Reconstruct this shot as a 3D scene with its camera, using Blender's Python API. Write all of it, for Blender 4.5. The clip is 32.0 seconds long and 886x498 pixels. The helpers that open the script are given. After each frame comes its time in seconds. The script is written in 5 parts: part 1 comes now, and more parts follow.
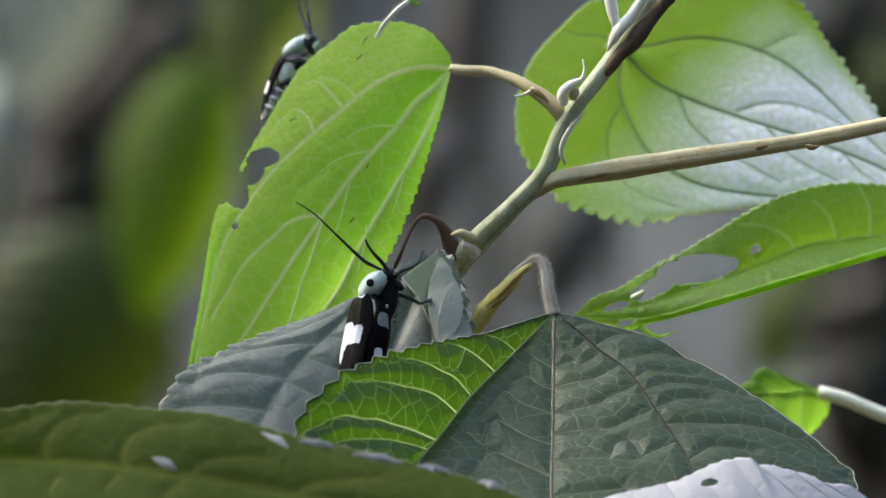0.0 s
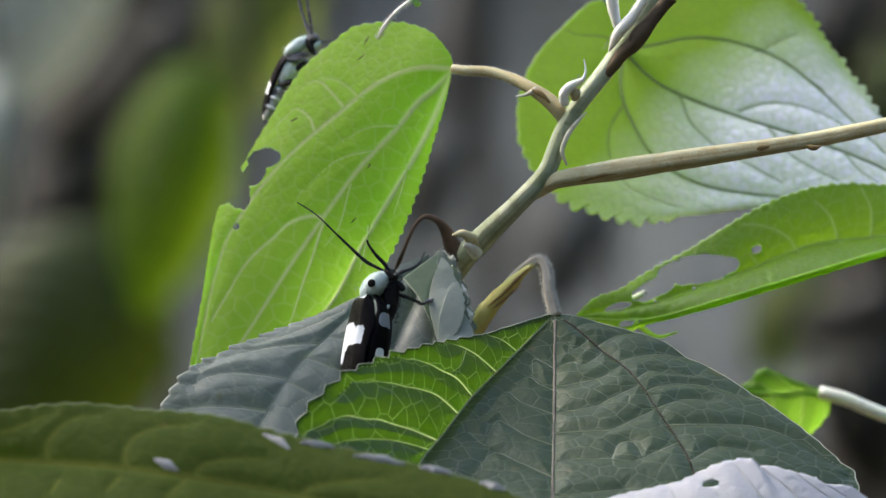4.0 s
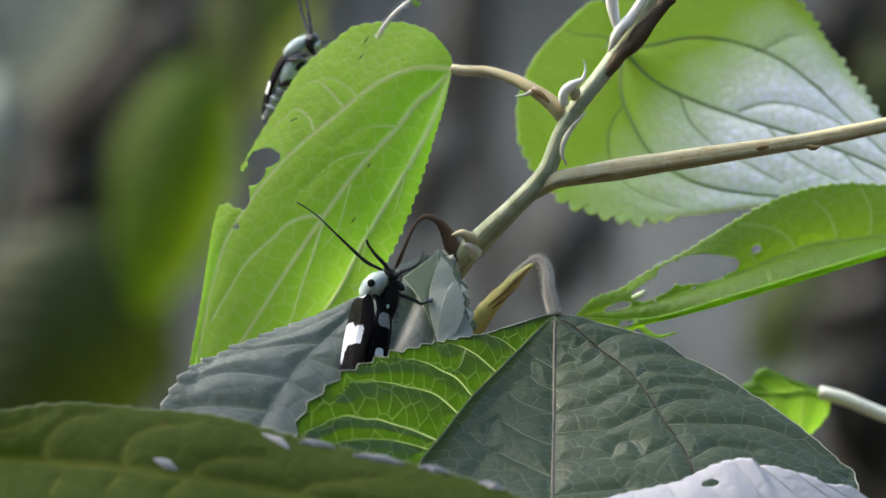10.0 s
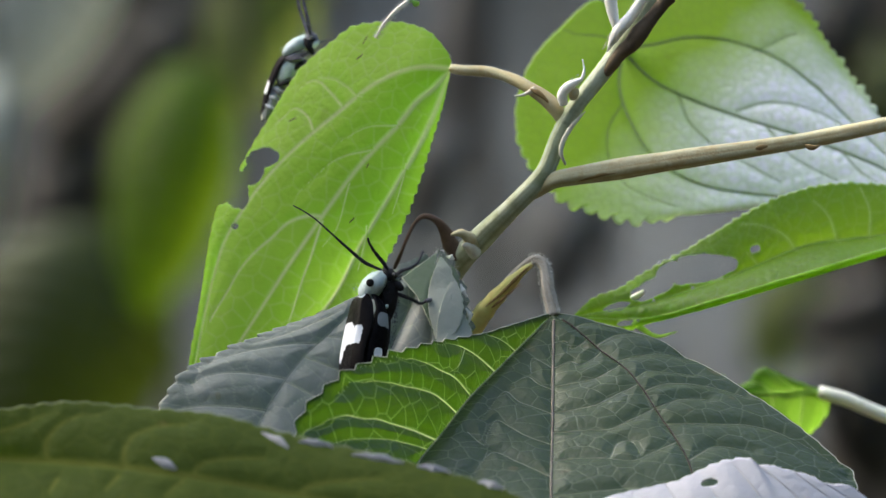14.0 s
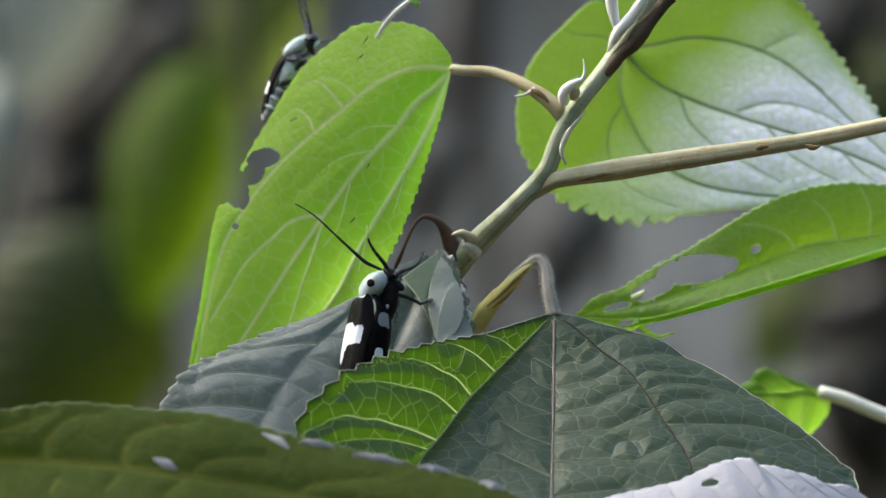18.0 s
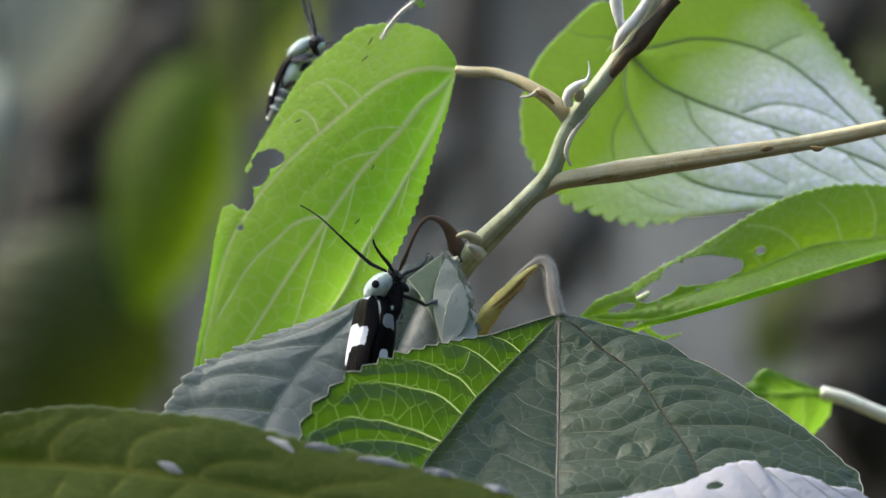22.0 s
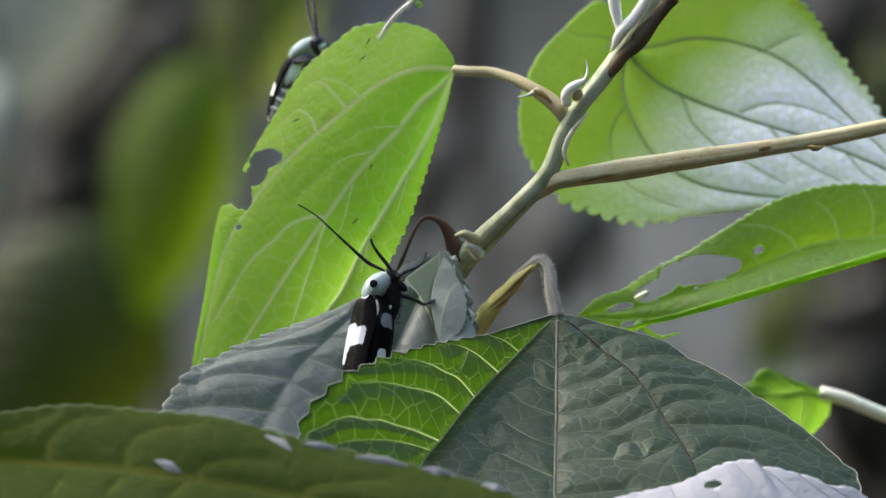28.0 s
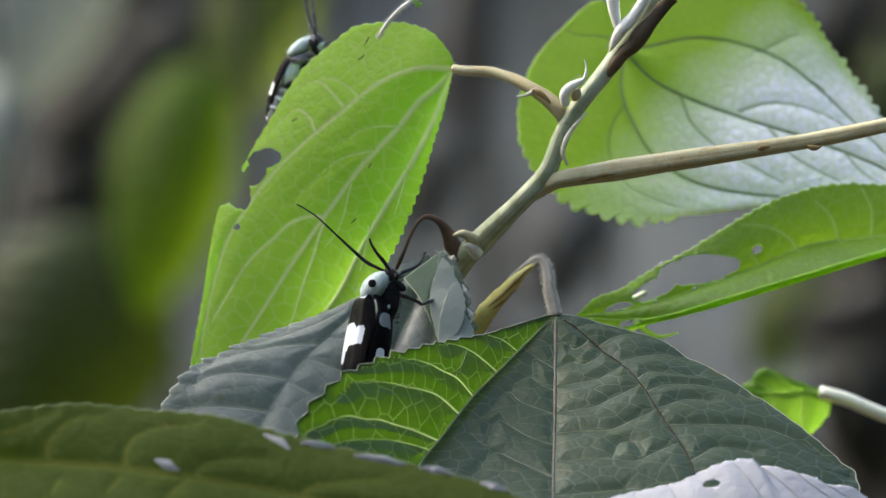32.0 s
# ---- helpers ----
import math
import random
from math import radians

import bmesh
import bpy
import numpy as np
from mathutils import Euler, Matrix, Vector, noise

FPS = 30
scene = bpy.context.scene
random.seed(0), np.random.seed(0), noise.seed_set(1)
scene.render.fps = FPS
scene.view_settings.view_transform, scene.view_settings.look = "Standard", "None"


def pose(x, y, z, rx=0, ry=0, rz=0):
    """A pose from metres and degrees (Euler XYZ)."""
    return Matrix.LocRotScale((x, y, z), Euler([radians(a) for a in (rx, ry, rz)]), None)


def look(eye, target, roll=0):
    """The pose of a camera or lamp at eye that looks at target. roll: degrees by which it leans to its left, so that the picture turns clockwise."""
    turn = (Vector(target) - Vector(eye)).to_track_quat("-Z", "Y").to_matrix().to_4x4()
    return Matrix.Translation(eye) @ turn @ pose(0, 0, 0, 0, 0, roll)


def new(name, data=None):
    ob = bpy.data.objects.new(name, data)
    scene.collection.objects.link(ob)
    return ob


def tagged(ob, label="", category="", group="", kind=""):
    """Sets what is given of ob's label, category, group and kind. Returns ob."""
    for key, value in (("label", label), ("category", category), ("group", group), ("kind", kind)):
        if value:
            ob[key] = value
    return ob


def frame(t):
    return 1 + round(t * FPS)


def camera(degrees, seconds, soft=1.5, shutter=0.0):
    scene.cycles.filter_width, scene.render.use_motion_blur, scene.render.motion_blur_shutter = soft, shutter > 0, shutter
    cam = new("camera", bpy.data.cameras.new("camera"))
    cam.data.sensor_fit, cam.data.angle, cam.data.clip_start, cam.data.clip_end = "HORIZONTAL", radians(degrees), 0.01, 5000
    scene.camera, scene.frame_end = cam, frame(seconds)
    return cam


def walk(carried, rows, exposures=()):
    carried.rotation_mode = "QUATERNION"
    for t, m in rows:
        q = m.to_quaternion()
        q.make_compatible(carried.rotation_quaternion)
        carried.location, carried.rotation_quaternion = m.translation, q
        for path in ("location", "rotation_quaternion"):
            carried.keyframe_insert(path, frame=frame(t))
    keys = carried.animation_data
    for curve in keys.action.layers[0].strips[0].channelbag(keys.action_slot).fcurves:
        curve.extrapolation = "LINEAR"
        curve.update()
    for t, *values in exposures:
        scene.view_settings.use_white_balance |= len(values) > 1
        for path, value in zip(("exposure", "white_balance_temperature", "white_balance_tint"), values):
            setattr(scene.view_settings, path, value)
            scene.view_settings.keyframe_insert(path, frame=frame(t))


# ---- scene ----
from mathutils import kdtree

cam = camera(6.0, 32.0, soft=1.4)
D = 1.4959
walk(cam, [(0, look((0, -D, 1.2), (0, 0, 1.2))), (32, look((0, -D, 1.2), (0, 0, 1.2)))])
# a long lens with the moths in focus
cam.data.dof.use_dof = True
cam.data.dof.focus_distance = D - 0.018
cam.data.dof.aperture_fstop = 23.0

# ---------------------------------------------------------------- light
SUN_EL, SUN_AZ = radians(42), radians(-72)
world = bpy.data.worlds.new("sky")
scene.world = world
world.use_nodes = True
wn = world.node_tree.nodes
sky = wn.new("ShaderNodeTexSky")
sky.sky_type = "NISHITA"
sky.sun_disc = False
sky.sun_elevation, sky.sun_rotation = SUN_EL, SUN_AZ
sky.dust_density = 5.0
sky.ozone_density = 1.0
world.node_tree.links.new(sky.outputs[0], wn["Background"].inputs[0])
wn["Background"].inputs[1].default_value = 0.15
sun = new("sun", bpy.data.lights.new("sun", "SUN"))
sun.data.energy = 0.35
sun.data.angle = radians(60)
sun.data.color = (0.90, 0.95, 1.0)
sun.matrix_world = look((3 * math.sin(SUN_AZ) * math.cos(SUN_EL), 3 * math.cos(SUN_AZ) * math.cos(SUN_EL), 1.2 + 3 * math.sin(SUN_EL)), (0, 0, 1.2))
scene.view_settings.exposure = 2.02
scene.view_settings.use_white_balance = True
scene.view_settings.white_balance_temperature = 6480
scene.view_settings.white_balance_tint = 5


# ---------------------------------------------------------------- materials
class Net:
    """Short hand for a node tree."""

    def __init__(self, name):
        self.m = bpy.data.materials.new(name)
        self.m.use_nodes = True
        self.t = self.m.node_tree
        self.b = self.t.nodes["Principled BSDF"]
        self.out = self.t.nodes["Material Output"]
        self.co = self.t.nodes.new("ShaderNodeTexCoord").outputs["Object"]

    def put(self, socket, value):
        if isinstance(value, bpy.types.NodeSocket):
            self.t.links.new(value, socket)
        elif isinstance(value, tuple) and len(value) == 3 and socket.type == "RGBA":
            socket.default_value = (*value, 1)
        else:
            socket.default_value = value

    def noise(self, scale, detail=4.0, rough=0.55, lo=0.3, hi=0.7, co=None):
        n = self.t.nodes.new("ShaderNodeTexNoise")
        self.put(n.inputs["Vector"], co or self.co)
        n.inputs["Scale"].default_value, n.inputs["Detail"].default_value, n.inputs["Roughness"].default_value = scale, detail, rough
        return self.ramp(n.outputs["Fac"], lo, hi)

    def ramp(self, fac, lo, hi, a=0.0, b=1.0):
        r = self.t.nodes.new("ShaderNodeMapRange")
        self.put(r.inputs[0], fac)
        for i, v in enumerate((lo, hi, a, b)):
            r.inputs[i + 1].default_value = v
        return r.outputs[0]

    def cells(self, scale, lo, hi, co=None):
        n = self.t.nodes.new("ShaderNodeTexVoronoi")
        n.feature = "DISTANCE_TO_EDGE"
        self.put(n.inputs["Vector"], co or self.co)
        n.inputs["Scale"].default_value = scale
        return self.ramp(n.outputs["Distance"], lo, hi)

    def mix(self, fac, a, b, blend="MIX"):
        n = self.t.nodes.new("ShaderNodeMix")
        n.data_type, n.blend_type = "RGBA", blend
        self.put(n.inputs[0], fac)
        self.put(n.inputs[6], a)
        self.put(n.inputs[7], b)
        return n.outputs[2]

    def math(self, op, a, b=0.0):
        n = self.t.nodes.new("ShaderNodeMath")
        n.operation = op
        self.put(n.inputs[0], a)
        self.put(n.inputs[1], b)
        return n.outputs[0]

    def attr(self, name):
        n = self.t.nodes.new("ShaderNodeAttribute")
        n.attribute_name = name
        return n.outputs["Fac"]

    def uv(self):
        n = self.t.nodes.new("ShaderNodeUVMap")
        s = self.t.nodes.new("ShaderNodeSeparateXYZ")
        self.t.links.new(n.outputs[0], s.inputs[0])
        return s.outputs[0], s.outputs[1]

    def bump(self, height, strength, distance):
        n = self.t.nodes.new("ShaderNodeBump")
        self.put(n.inputs["Height"], height)
        n.inputs["Strength"].default_value, n.inputs["Distance"].default_value = strength, distance
        self.t.links.new(n.outputs[0], self.b.inputs["Normal"])
        return n.outputs[0]

    def surface(self, colour, rough=0.6, spec=0.5, metal=0.0):
        self.put(self.b.inputs["Base Color"], colour)
        self.put(self.b.inputs["Roughness"], rough)
        self.put(self.b.inputs["Specular IOR Level"], spec)
        self.put(self.b.inputs["Metallic"], metal)
        return self.m


def leaf_material(name, dark, light, through_dark, through_light, share, rough=0.42, spec=0.5, felt=None, felt_from=(9, 10), rim=(0.5, 0.55, 0.42), grain=0.25,
                  nerve=(0.42, 0.52, 0.24), nerve_glow=(0.72, 0.86, 0.34), nerve_mix=0.7, relief=0.3, pucker=0.0, nerve_share=0.0):
    """A blade that reflects, shines and lets light through. felt: the colour of a white-haired side, with sheen painted
    in.
    """
    n = Net(name)
    big, mid, fine = n.noise(38, 3), n.noise(160, 4), n.noise(900, 3)
    tone = n.math("ADD", n.math("MULTIPLY", big, 0.55), n.math("MULTIPLY", mid, 0.45))
    colour = n.mix(tone, dark, light)
    colour = n.mix(n.math("MULTIPLY", fine, 0.25), colour, light)
    net = n.cells(620, 0.0, 0.12)
    colour = n.mix(n.math("MULTIPLY", n.math("SUBTRACT", 1.0, net), grain), colour, light)
    glow = n.mix(tone, through_dark, through_light)
    # small brown flecks
    fleck = n.noise(210, 1, 0.4, 0.73, 0.76)
    colour = n.mix(n.math("MULTIPLY", fleck, 0.45), colour, (0.10, 0.075, 0.03))
    share_out = share
    rough_out = n.ramp(n.noise(260, 3), 0, 1, rough - 0.07, rough + 0.1)
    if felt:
        # felt white fades in along the blade, sky sheen painted in with it
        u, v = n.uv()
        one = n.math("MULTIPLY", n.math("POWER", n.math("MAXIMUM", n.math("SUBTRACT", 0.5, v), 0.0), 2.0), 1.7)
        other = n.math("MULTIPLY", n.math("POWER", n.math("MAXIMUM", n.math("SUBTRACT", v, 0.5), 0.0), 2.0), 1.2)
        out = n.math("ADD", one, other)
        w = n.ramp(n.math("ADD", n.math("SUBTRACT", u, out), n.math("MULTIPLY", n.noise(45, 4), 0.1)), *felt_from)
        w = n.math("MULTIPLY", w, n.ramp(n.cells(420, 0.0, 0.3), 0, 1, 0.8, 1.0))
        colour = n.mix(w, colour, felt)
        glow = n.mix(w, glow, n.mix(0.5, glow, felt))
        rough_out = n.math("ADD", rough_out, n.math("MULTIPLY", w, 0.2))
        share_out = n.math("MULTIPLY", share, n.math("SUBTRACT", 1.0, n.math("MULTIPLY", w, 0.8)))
    nerve_line = n.math("MULTIPLY", n.attr("vein"), nerve_mix)
    colour = n.mix(nerve_line, colour, nerve)
    glow = n.mix(nerve_line, glow, nerve_glow)
    if nerve_share:
        share_out = n.math("ADD", share_out, n.math("MULTIPLY", n.attr("vein"), nerve_share))
    edge = n.attr("rim")
    colour = n.mix(n.math("MULTIPLY", n.math("POWER", edge, 1.6), 0.8), colour, rim)
    n.surface(colour, rough_out, spec)
    height = n.math("ADD", n.math("MULTIPLY", n.cells(480, 0.0, 0.3), 0.7), n.math("MULTIPLY", fine, 0.5))
    if pucker:
        soft = n.math("POWER", n.cells(330, 0.0, 0.55), 0.6)
        height = n.math("ADD", height, n.math("MULTIPLY", n.math("ADD", soft, n.noise(700, 2, 0.5, 0.2, 0.8)), pucker))
        height = n.math("SUBTRACT", height, n.math("MULTIPLY", n.attr("vein"), pucker * 0.8))
    nor = n.bump(height, relief, 0.0003)
    tr = n.t.nodes.new("ShaderNodeBsdfTranslucent")
    n.put(tr.inputs["Color"], glow)
    n.t.links.new(nor, tr.inputs["Normal"])
    mix = n.t.nodes.new("ShaderNodeMixShader")
    n.put(mix.inputs[0], share_out)
    n.t.links.new(n.b.outputs[0], mix.inputs[1])
    n.t.links.new(tr.outputs[0], mix.inputs[2])
    n.t.links.new(mix.outputs[0], n.out.inputs[0])
    return n.m


def vein_material(name, dark, light, share=0.25, glow=None, rough=0.5, spec=0.5):
    n = Net(name)
    colour = n.mix(n.noise(300, 3), dark, light)
    n.surface(colour, rough, spec)
    n.bump(n.noise(2200, 2), 0.3, 0.0001)
    tr = n.t.nodes.new("ShaderNodeBsdfTranslucent")
    n.put(tr.inputs["Color"], glow or colour)
    mix = n.t.nodes.new("ShaderNodeMixShader")
    mix.inputs[0].default_value = share
    n.t.links.new(n.b.outputs[0], mix.inputs[1])
    n.t.links.new(tr.outputs[0], mix.inputs[2])
    n.t.links.new(mix.outputs[0], n.out.inputs[0])
    return n.m


def stem_material(name, a, b, c, rough=0.55):
    n = Net(name)
    colour = n.mix(n.noise(70, 4), a, b)
    colour = n.mix(n.math("MULTIPLY", n.noise(420, 5, 0.6, 0.45, 0.7), 0.6), colour, c)
    # broad brownish patches
    colour = n.mix(n.math("MULTIPLY", n.noise(130, 3, 0.5, 0.5, 0.66), 0.45), colour, c)
    streak = n.attr("streak")
    colour = n.mix(n.math("MULTIPLY", n.ramp(streak, 0.45, 0.95), 0.55), colour, c)
    dark = n.noise(330, 2, 0.5, 0.68, 0.74)
    colour = n.mix(n.math("MULTIPLY", dark, 0.5), colour, tuple(v * 0.6 for v in c))
    n.surface(colour, rough, 0.3)
    n.bump(n.math("ADD", n.math("ADD", n.noise(900, 3), n.noise(2600, 2)), streak), 0.25, 0.00015)
    return n.m


MAT = {}
# brighter copy of the shrub's leaf colour, with light from behind put in
MAT["lit"] = leaf_material("backlight_toned_leaf", (0.17, 0.31, 0.03), (0.25, 0.40, 0.06), (0.46, 0.88, 0.05), (0.58, 0.97, 0.10), 0.68, 0.6, 0.15, grain=0.12, nerve_mix=0.85, pucker=0.5, nerve=(0.50, 0.56, 0.32), nerve_glow=(0.97, 1.0, 0.62), nerve_share=0.1, rim=(0.75, 0.8, 0.62))
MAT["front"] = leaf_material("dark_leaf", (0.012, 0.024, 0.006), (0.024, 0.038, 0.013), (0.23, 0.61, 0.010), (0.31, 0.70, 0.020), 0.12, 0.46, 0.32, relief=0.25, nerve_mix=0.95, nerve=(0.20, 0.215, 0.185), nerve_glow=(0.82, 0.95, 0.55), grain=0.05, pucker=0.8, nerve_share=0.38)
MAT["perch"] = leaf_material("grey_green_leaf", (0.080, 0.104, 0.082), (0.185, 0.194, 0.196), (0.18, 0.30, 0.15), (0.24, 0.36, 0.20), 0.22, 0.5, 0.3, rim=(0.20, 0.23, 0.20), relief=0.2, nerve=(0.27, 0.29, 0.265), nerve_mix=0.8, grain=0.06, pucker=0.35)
MAT["pleat"] = leaf_material("pale_pleat", (0.20, 0.235, 0.21), (0.30, 0.325, 0.31), (0.4, 0.52, 0.34), (0.46, 0.56, 0.42), 0.35, 0.6, 0.3, relief=0.2, grain=0.1, pucker=1.0, nerve_mix=0.0)
# darker leaf green that paints the shade between the pleats
MAT["recess"] = leaf_material("shade_toned_fold", (0.07, 0.105, 0.07), (0.12, 0.15, 0.11), (0.14, 0.30, 0.06), (0.18, 0.36, 0.09), 0.2, 0.6, 0.2, relief=0.2, grain=0.1, pucker=0.6, nerve_mix=0.0)
MAT["felted"] = leaf_material("felt_and_sheen_leaf", (0.24, 0.44, 0.03), (0.30, 0.50, 0.055), (0.50, 0.86, 0.03), (0.58, 0.93, 0.06), 0.64, 0.55, 0.2, relief=0.25, felt=(0.84, 0.85, 0.91), felt_from=(0.15, 0.44), nerve=(0.20, 0.32, 0.10), nerve_glow=(0.36, 0.62, 0.08), nerve_mix=0.5, pucker=0.5)
MAT["pale"] = leaf_material("white_felt_leaf", (0.30, 0.305, 0.34), (0.40, 0.405, 0.445), (0.4, 0.44, 0.38), (0.5, 0.54, 0.48), 0.22, 0.75, 0.2, nerve=(0.42, 0.43, 0.46), nerve_glow=(0.4, 0.45, 0.4), rim=(0.7, 0.72, 0.74), grain=0.25, nerve_mix=0.5, pucker=0.8)
MAT["eaten"] = leaf_material("eaten_leaf", (0.06, 0.14, 0.006), (0.095, 0.21, 0.012), (0.40, 0.72, 0.02), (0.50, 0.84, 0.05), 0.56, 0.45, 0.35, nerve_mix=0.4, pucker=0.5)
MAT["torn"] = leaf_material("torn_leaf", (0.05, 0.13, 0.010), (0.085, 0.19, 0.018), (0.28, 0.58, 0.03), (0.36, 0.68, 0.06), 0.5, 0.5, 0.3, nerve_mix=0.4, pucker=0.5)
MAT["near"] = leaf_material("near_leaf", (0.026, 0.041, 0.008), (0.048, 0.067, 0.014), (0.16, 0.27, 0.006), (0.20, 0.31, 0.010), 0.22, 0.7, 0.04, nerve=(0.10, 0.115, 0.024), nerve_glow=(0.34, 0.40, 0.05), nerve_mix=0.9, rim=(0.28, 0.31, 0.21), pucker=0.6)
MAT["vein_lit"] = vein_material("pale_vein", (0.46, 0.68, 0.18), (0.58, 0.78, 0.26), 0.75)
MAT["vein_red"] = vein_material("reddish_vein", (0.74, 0.68, 0.34), (0.80, 0.70, 0.42), 0.8)
MAT["vein_front"] = vein_material("dull_vein", (0.30, 0.32, 0.23), (0.40, 0.42, 0.31), 0.4, (0.5, 0.55, 0.3), rough=0.8, spec=0.2)
MAT["rib_front"] = vein_material("hairy_grey_vein", (0.13, 0.115, 0.095), (0.20, 0.18, 0.15), 0.1, rough=0.9, spec=0.1)
MAT["nerve_dark"] = vein_material("brown_vein", (0.022, 0.016, 0.013), (0.045, 0.034, 0.026), 0.05, rough=0.8, spec=0.15)
MAT["margin"] = vein_material("pale_margin", (0.46, 0.50, 0.40), (0.60, 0.62, 0.54), 0.5, rough=0.8, spec=0.2)
MAT["vein_grey"] = vein_material("grey_vein", (0.10, 0.115, 0.10), (0.14, 0.15, 0.135), 0.15, rough=0.8, spec=0.2)
MAT["vein_dark"] = vein_material("dark_vein", (0.15, 0.24, 0.07), (0.22, 0.31, 0.12), 0.35)
MAT["vein_pale"] = vein_material("pale_felt_vein", (0.30, 0.31, 0.33), (0.36, 0.37, 0.39), 0.2)
MAT["vein_near"] = vein_material("olive_vein", (0.10, 0.12, 0.02), (0.13, 0.15, 0.03), 0.3, rough=0.95, spec=0.05)
MAT["stem"] = stem_material("grey_green_stem", (0.34, 0.39, 0.25), (0.45, 0.48, 0.36), (0.17, 0.20, 0.09))
MAT["branch"] = stem_material("tan_stalk", (0.42, 0.42, 0.26), (0.50, 0.46, 0.28), (0.38, 0.26, 0.10))
MAT["petiole"] = stem_material("pale_stalk", (0.60, 0.61, 0.47), (0.70, 0.70, 0.60), (0.45, 0.36, 0.26))
MAT["young"] = stem_material("young_shoot", (0.92, 0.92, 0.83), (0.95, 0.95, 0.90), (0.85, 0.84, 0.72))
MAT["bark"] = stem_material("brown_bark", (0.055, 0.050, 0.040), (0.085, 0.077, 0.062), (0.04, 0.034, 0.027), 0.8)
MAT["strip"] = stem_material("dark_brown_bark", (0.08, 0.058, 0.034), (0.15, 0.115, 0.07), (0.04, 0.028, 0.016), 0.85)
MAT["dry"] = stem_material("dry_brown", (0.06, 0.036, 0.02), (0.12, 0.075, 0.048), (0.035, 0.02, 0.012), 0.7)
MAT["scar"] = stem_material("brown_scar", (0.20, 0.14, 0.05), (0.28, 0.20, 0.08), (0.14, 0.09, 0.04), 0.8)
MAT["smudge"] = stem_material("leaf_blemish", (0.09, 0.10, 0.03), (0.13, 0.14, 0.05), (0.06, 0.05, 0.02), 0.8)
MAT["hair"] = stem_material("white_hair", (0.55, 0.55, 0.50), (0.7, 0.7, 0.66), (0.5, 0.5, 0.42), 0.6)
MAT["yellow"] = stem_material("yellow_stalk", (0.62, 0.62, 0.20), (0.68, 0.66, 0.30), (0.50, 0.40, 0.14))
MAT["fuzzy"] = stem_material("hairy_stalk", (0.40, 0.37, 0.31), (0.54, 0.50, 0.44), (0.30, 0.24, 0.17), 0.9)


def moth_material(name, a, b, scale=500, rough=0.7, spec=0.2):
    n = Net(name)
    n.surface(n.mix(n.noise(scale, 4), a, b), rough, spec)
    n.bump(n.noise(scale * 5, 3), 0.6, 0.0002)
    return n.m


def wing_material(name, spots, white=(0.55, 0.59, 0.66), tint=1.0, dark=()):
    """A black wing with white patches; spots: (u, v, half length, half width, how white); dark: black bays in them."""
    n = Net(name)
    u, v = n.uv()
    wob = n.math("MULTIPLY", n.math("SUBTRACT", n.noise(620, 3, 0.6, 0, 1), 0.5), 2.0)
    total = 0.0
    for a, c, ra, rc, *share in (*spots, *dark):
        x = n.math("POWER", n.math("ABSOLUTE", n.math("DIVIDE", n.math("SUBTRACT", u, a), ra)), 3.0)
        y = n.math("POWER", n.math("ABSOLUTE", n.math("DIVIDE", n.math("SUBTRACT", v, c), rc)), 3.0)
        inside = n.ramp(n.math("ADD", n.math("ADD", x, y), wob), 1.15, 0.9)
        if (a, c, ra, rc) in dark:
            total = n.math("MULTIPLY", total, n.math("SUBTRACT", 1.0, inside))
        else:
            total = n.math("MAXIMUM", total, n.math("MULTIPLY", inside, share[0] if share else 1.0))
    black = n.mix(n.noise(900, 4), (0.002 * tint, 0.0018 * tint, 0.002 * tint), (0.006 * tint, 0.005 * tint, 0.006 * tint))
    pale = n.mix(n.noise(1500, 3), white, tuple(min(0.97, c * 1.1) for c in white))
    n.surface(n.mix(total, black, pale), n.ramp(n.noise(420, 3), 0, 1, 0.36, 0.65), 0.05)
    n.bump(n.noise(5200, 3), 0.5, 0.0001)
    return n.m


MAT["black"] = moth_material("black_scales", (0.005, 0.005, 0.006), (0.02, 0.018, 0.02))
MAT["mint"] = moth_material("pale_blue_scales", (0.38, 0.47, 0.46), (0.56, 0.66, 0.65), 700, 0.85)
MAT["greyscale"] = moth_material("grey_scales", (0.07, 0.07, 0.085), (0.2, 0.2, 0.225), 900)
MAT["eye"] = moth_material("dark_eye", (0.004, 0.004, 0.005), (0.01, 0.01, 0.012), 900, 0.25, 0.5)
MAT["antenna"] = moth_material("black_antenna", (0.008, 0.008, 0.012), (0.02, 0.02, 0.027), 1500, 0.5, 0.3)
MAT["slate"] = moth_material("grey_blue_scales", (0.16, 0.18, 0.21), (0.36, 0.40, 0.44), 600)


# ---------------------------------------------------------------- tools for shapes
def mm(x, y, z):
    """A place in millimetres: right, away, and up from 1.2 m above the ground."""
    return Vector((x / 1000, y / 1000, 1.2 + z / 1000))


def rail(*numbers):
    """A smooth curve through places given as x, y, z in millimetres: evenly spaced samples."""
    p = [np.array(mm(*numbers[i:i + 3])) for i in range(0, len(numbers), 3)]
    return smooth(p)


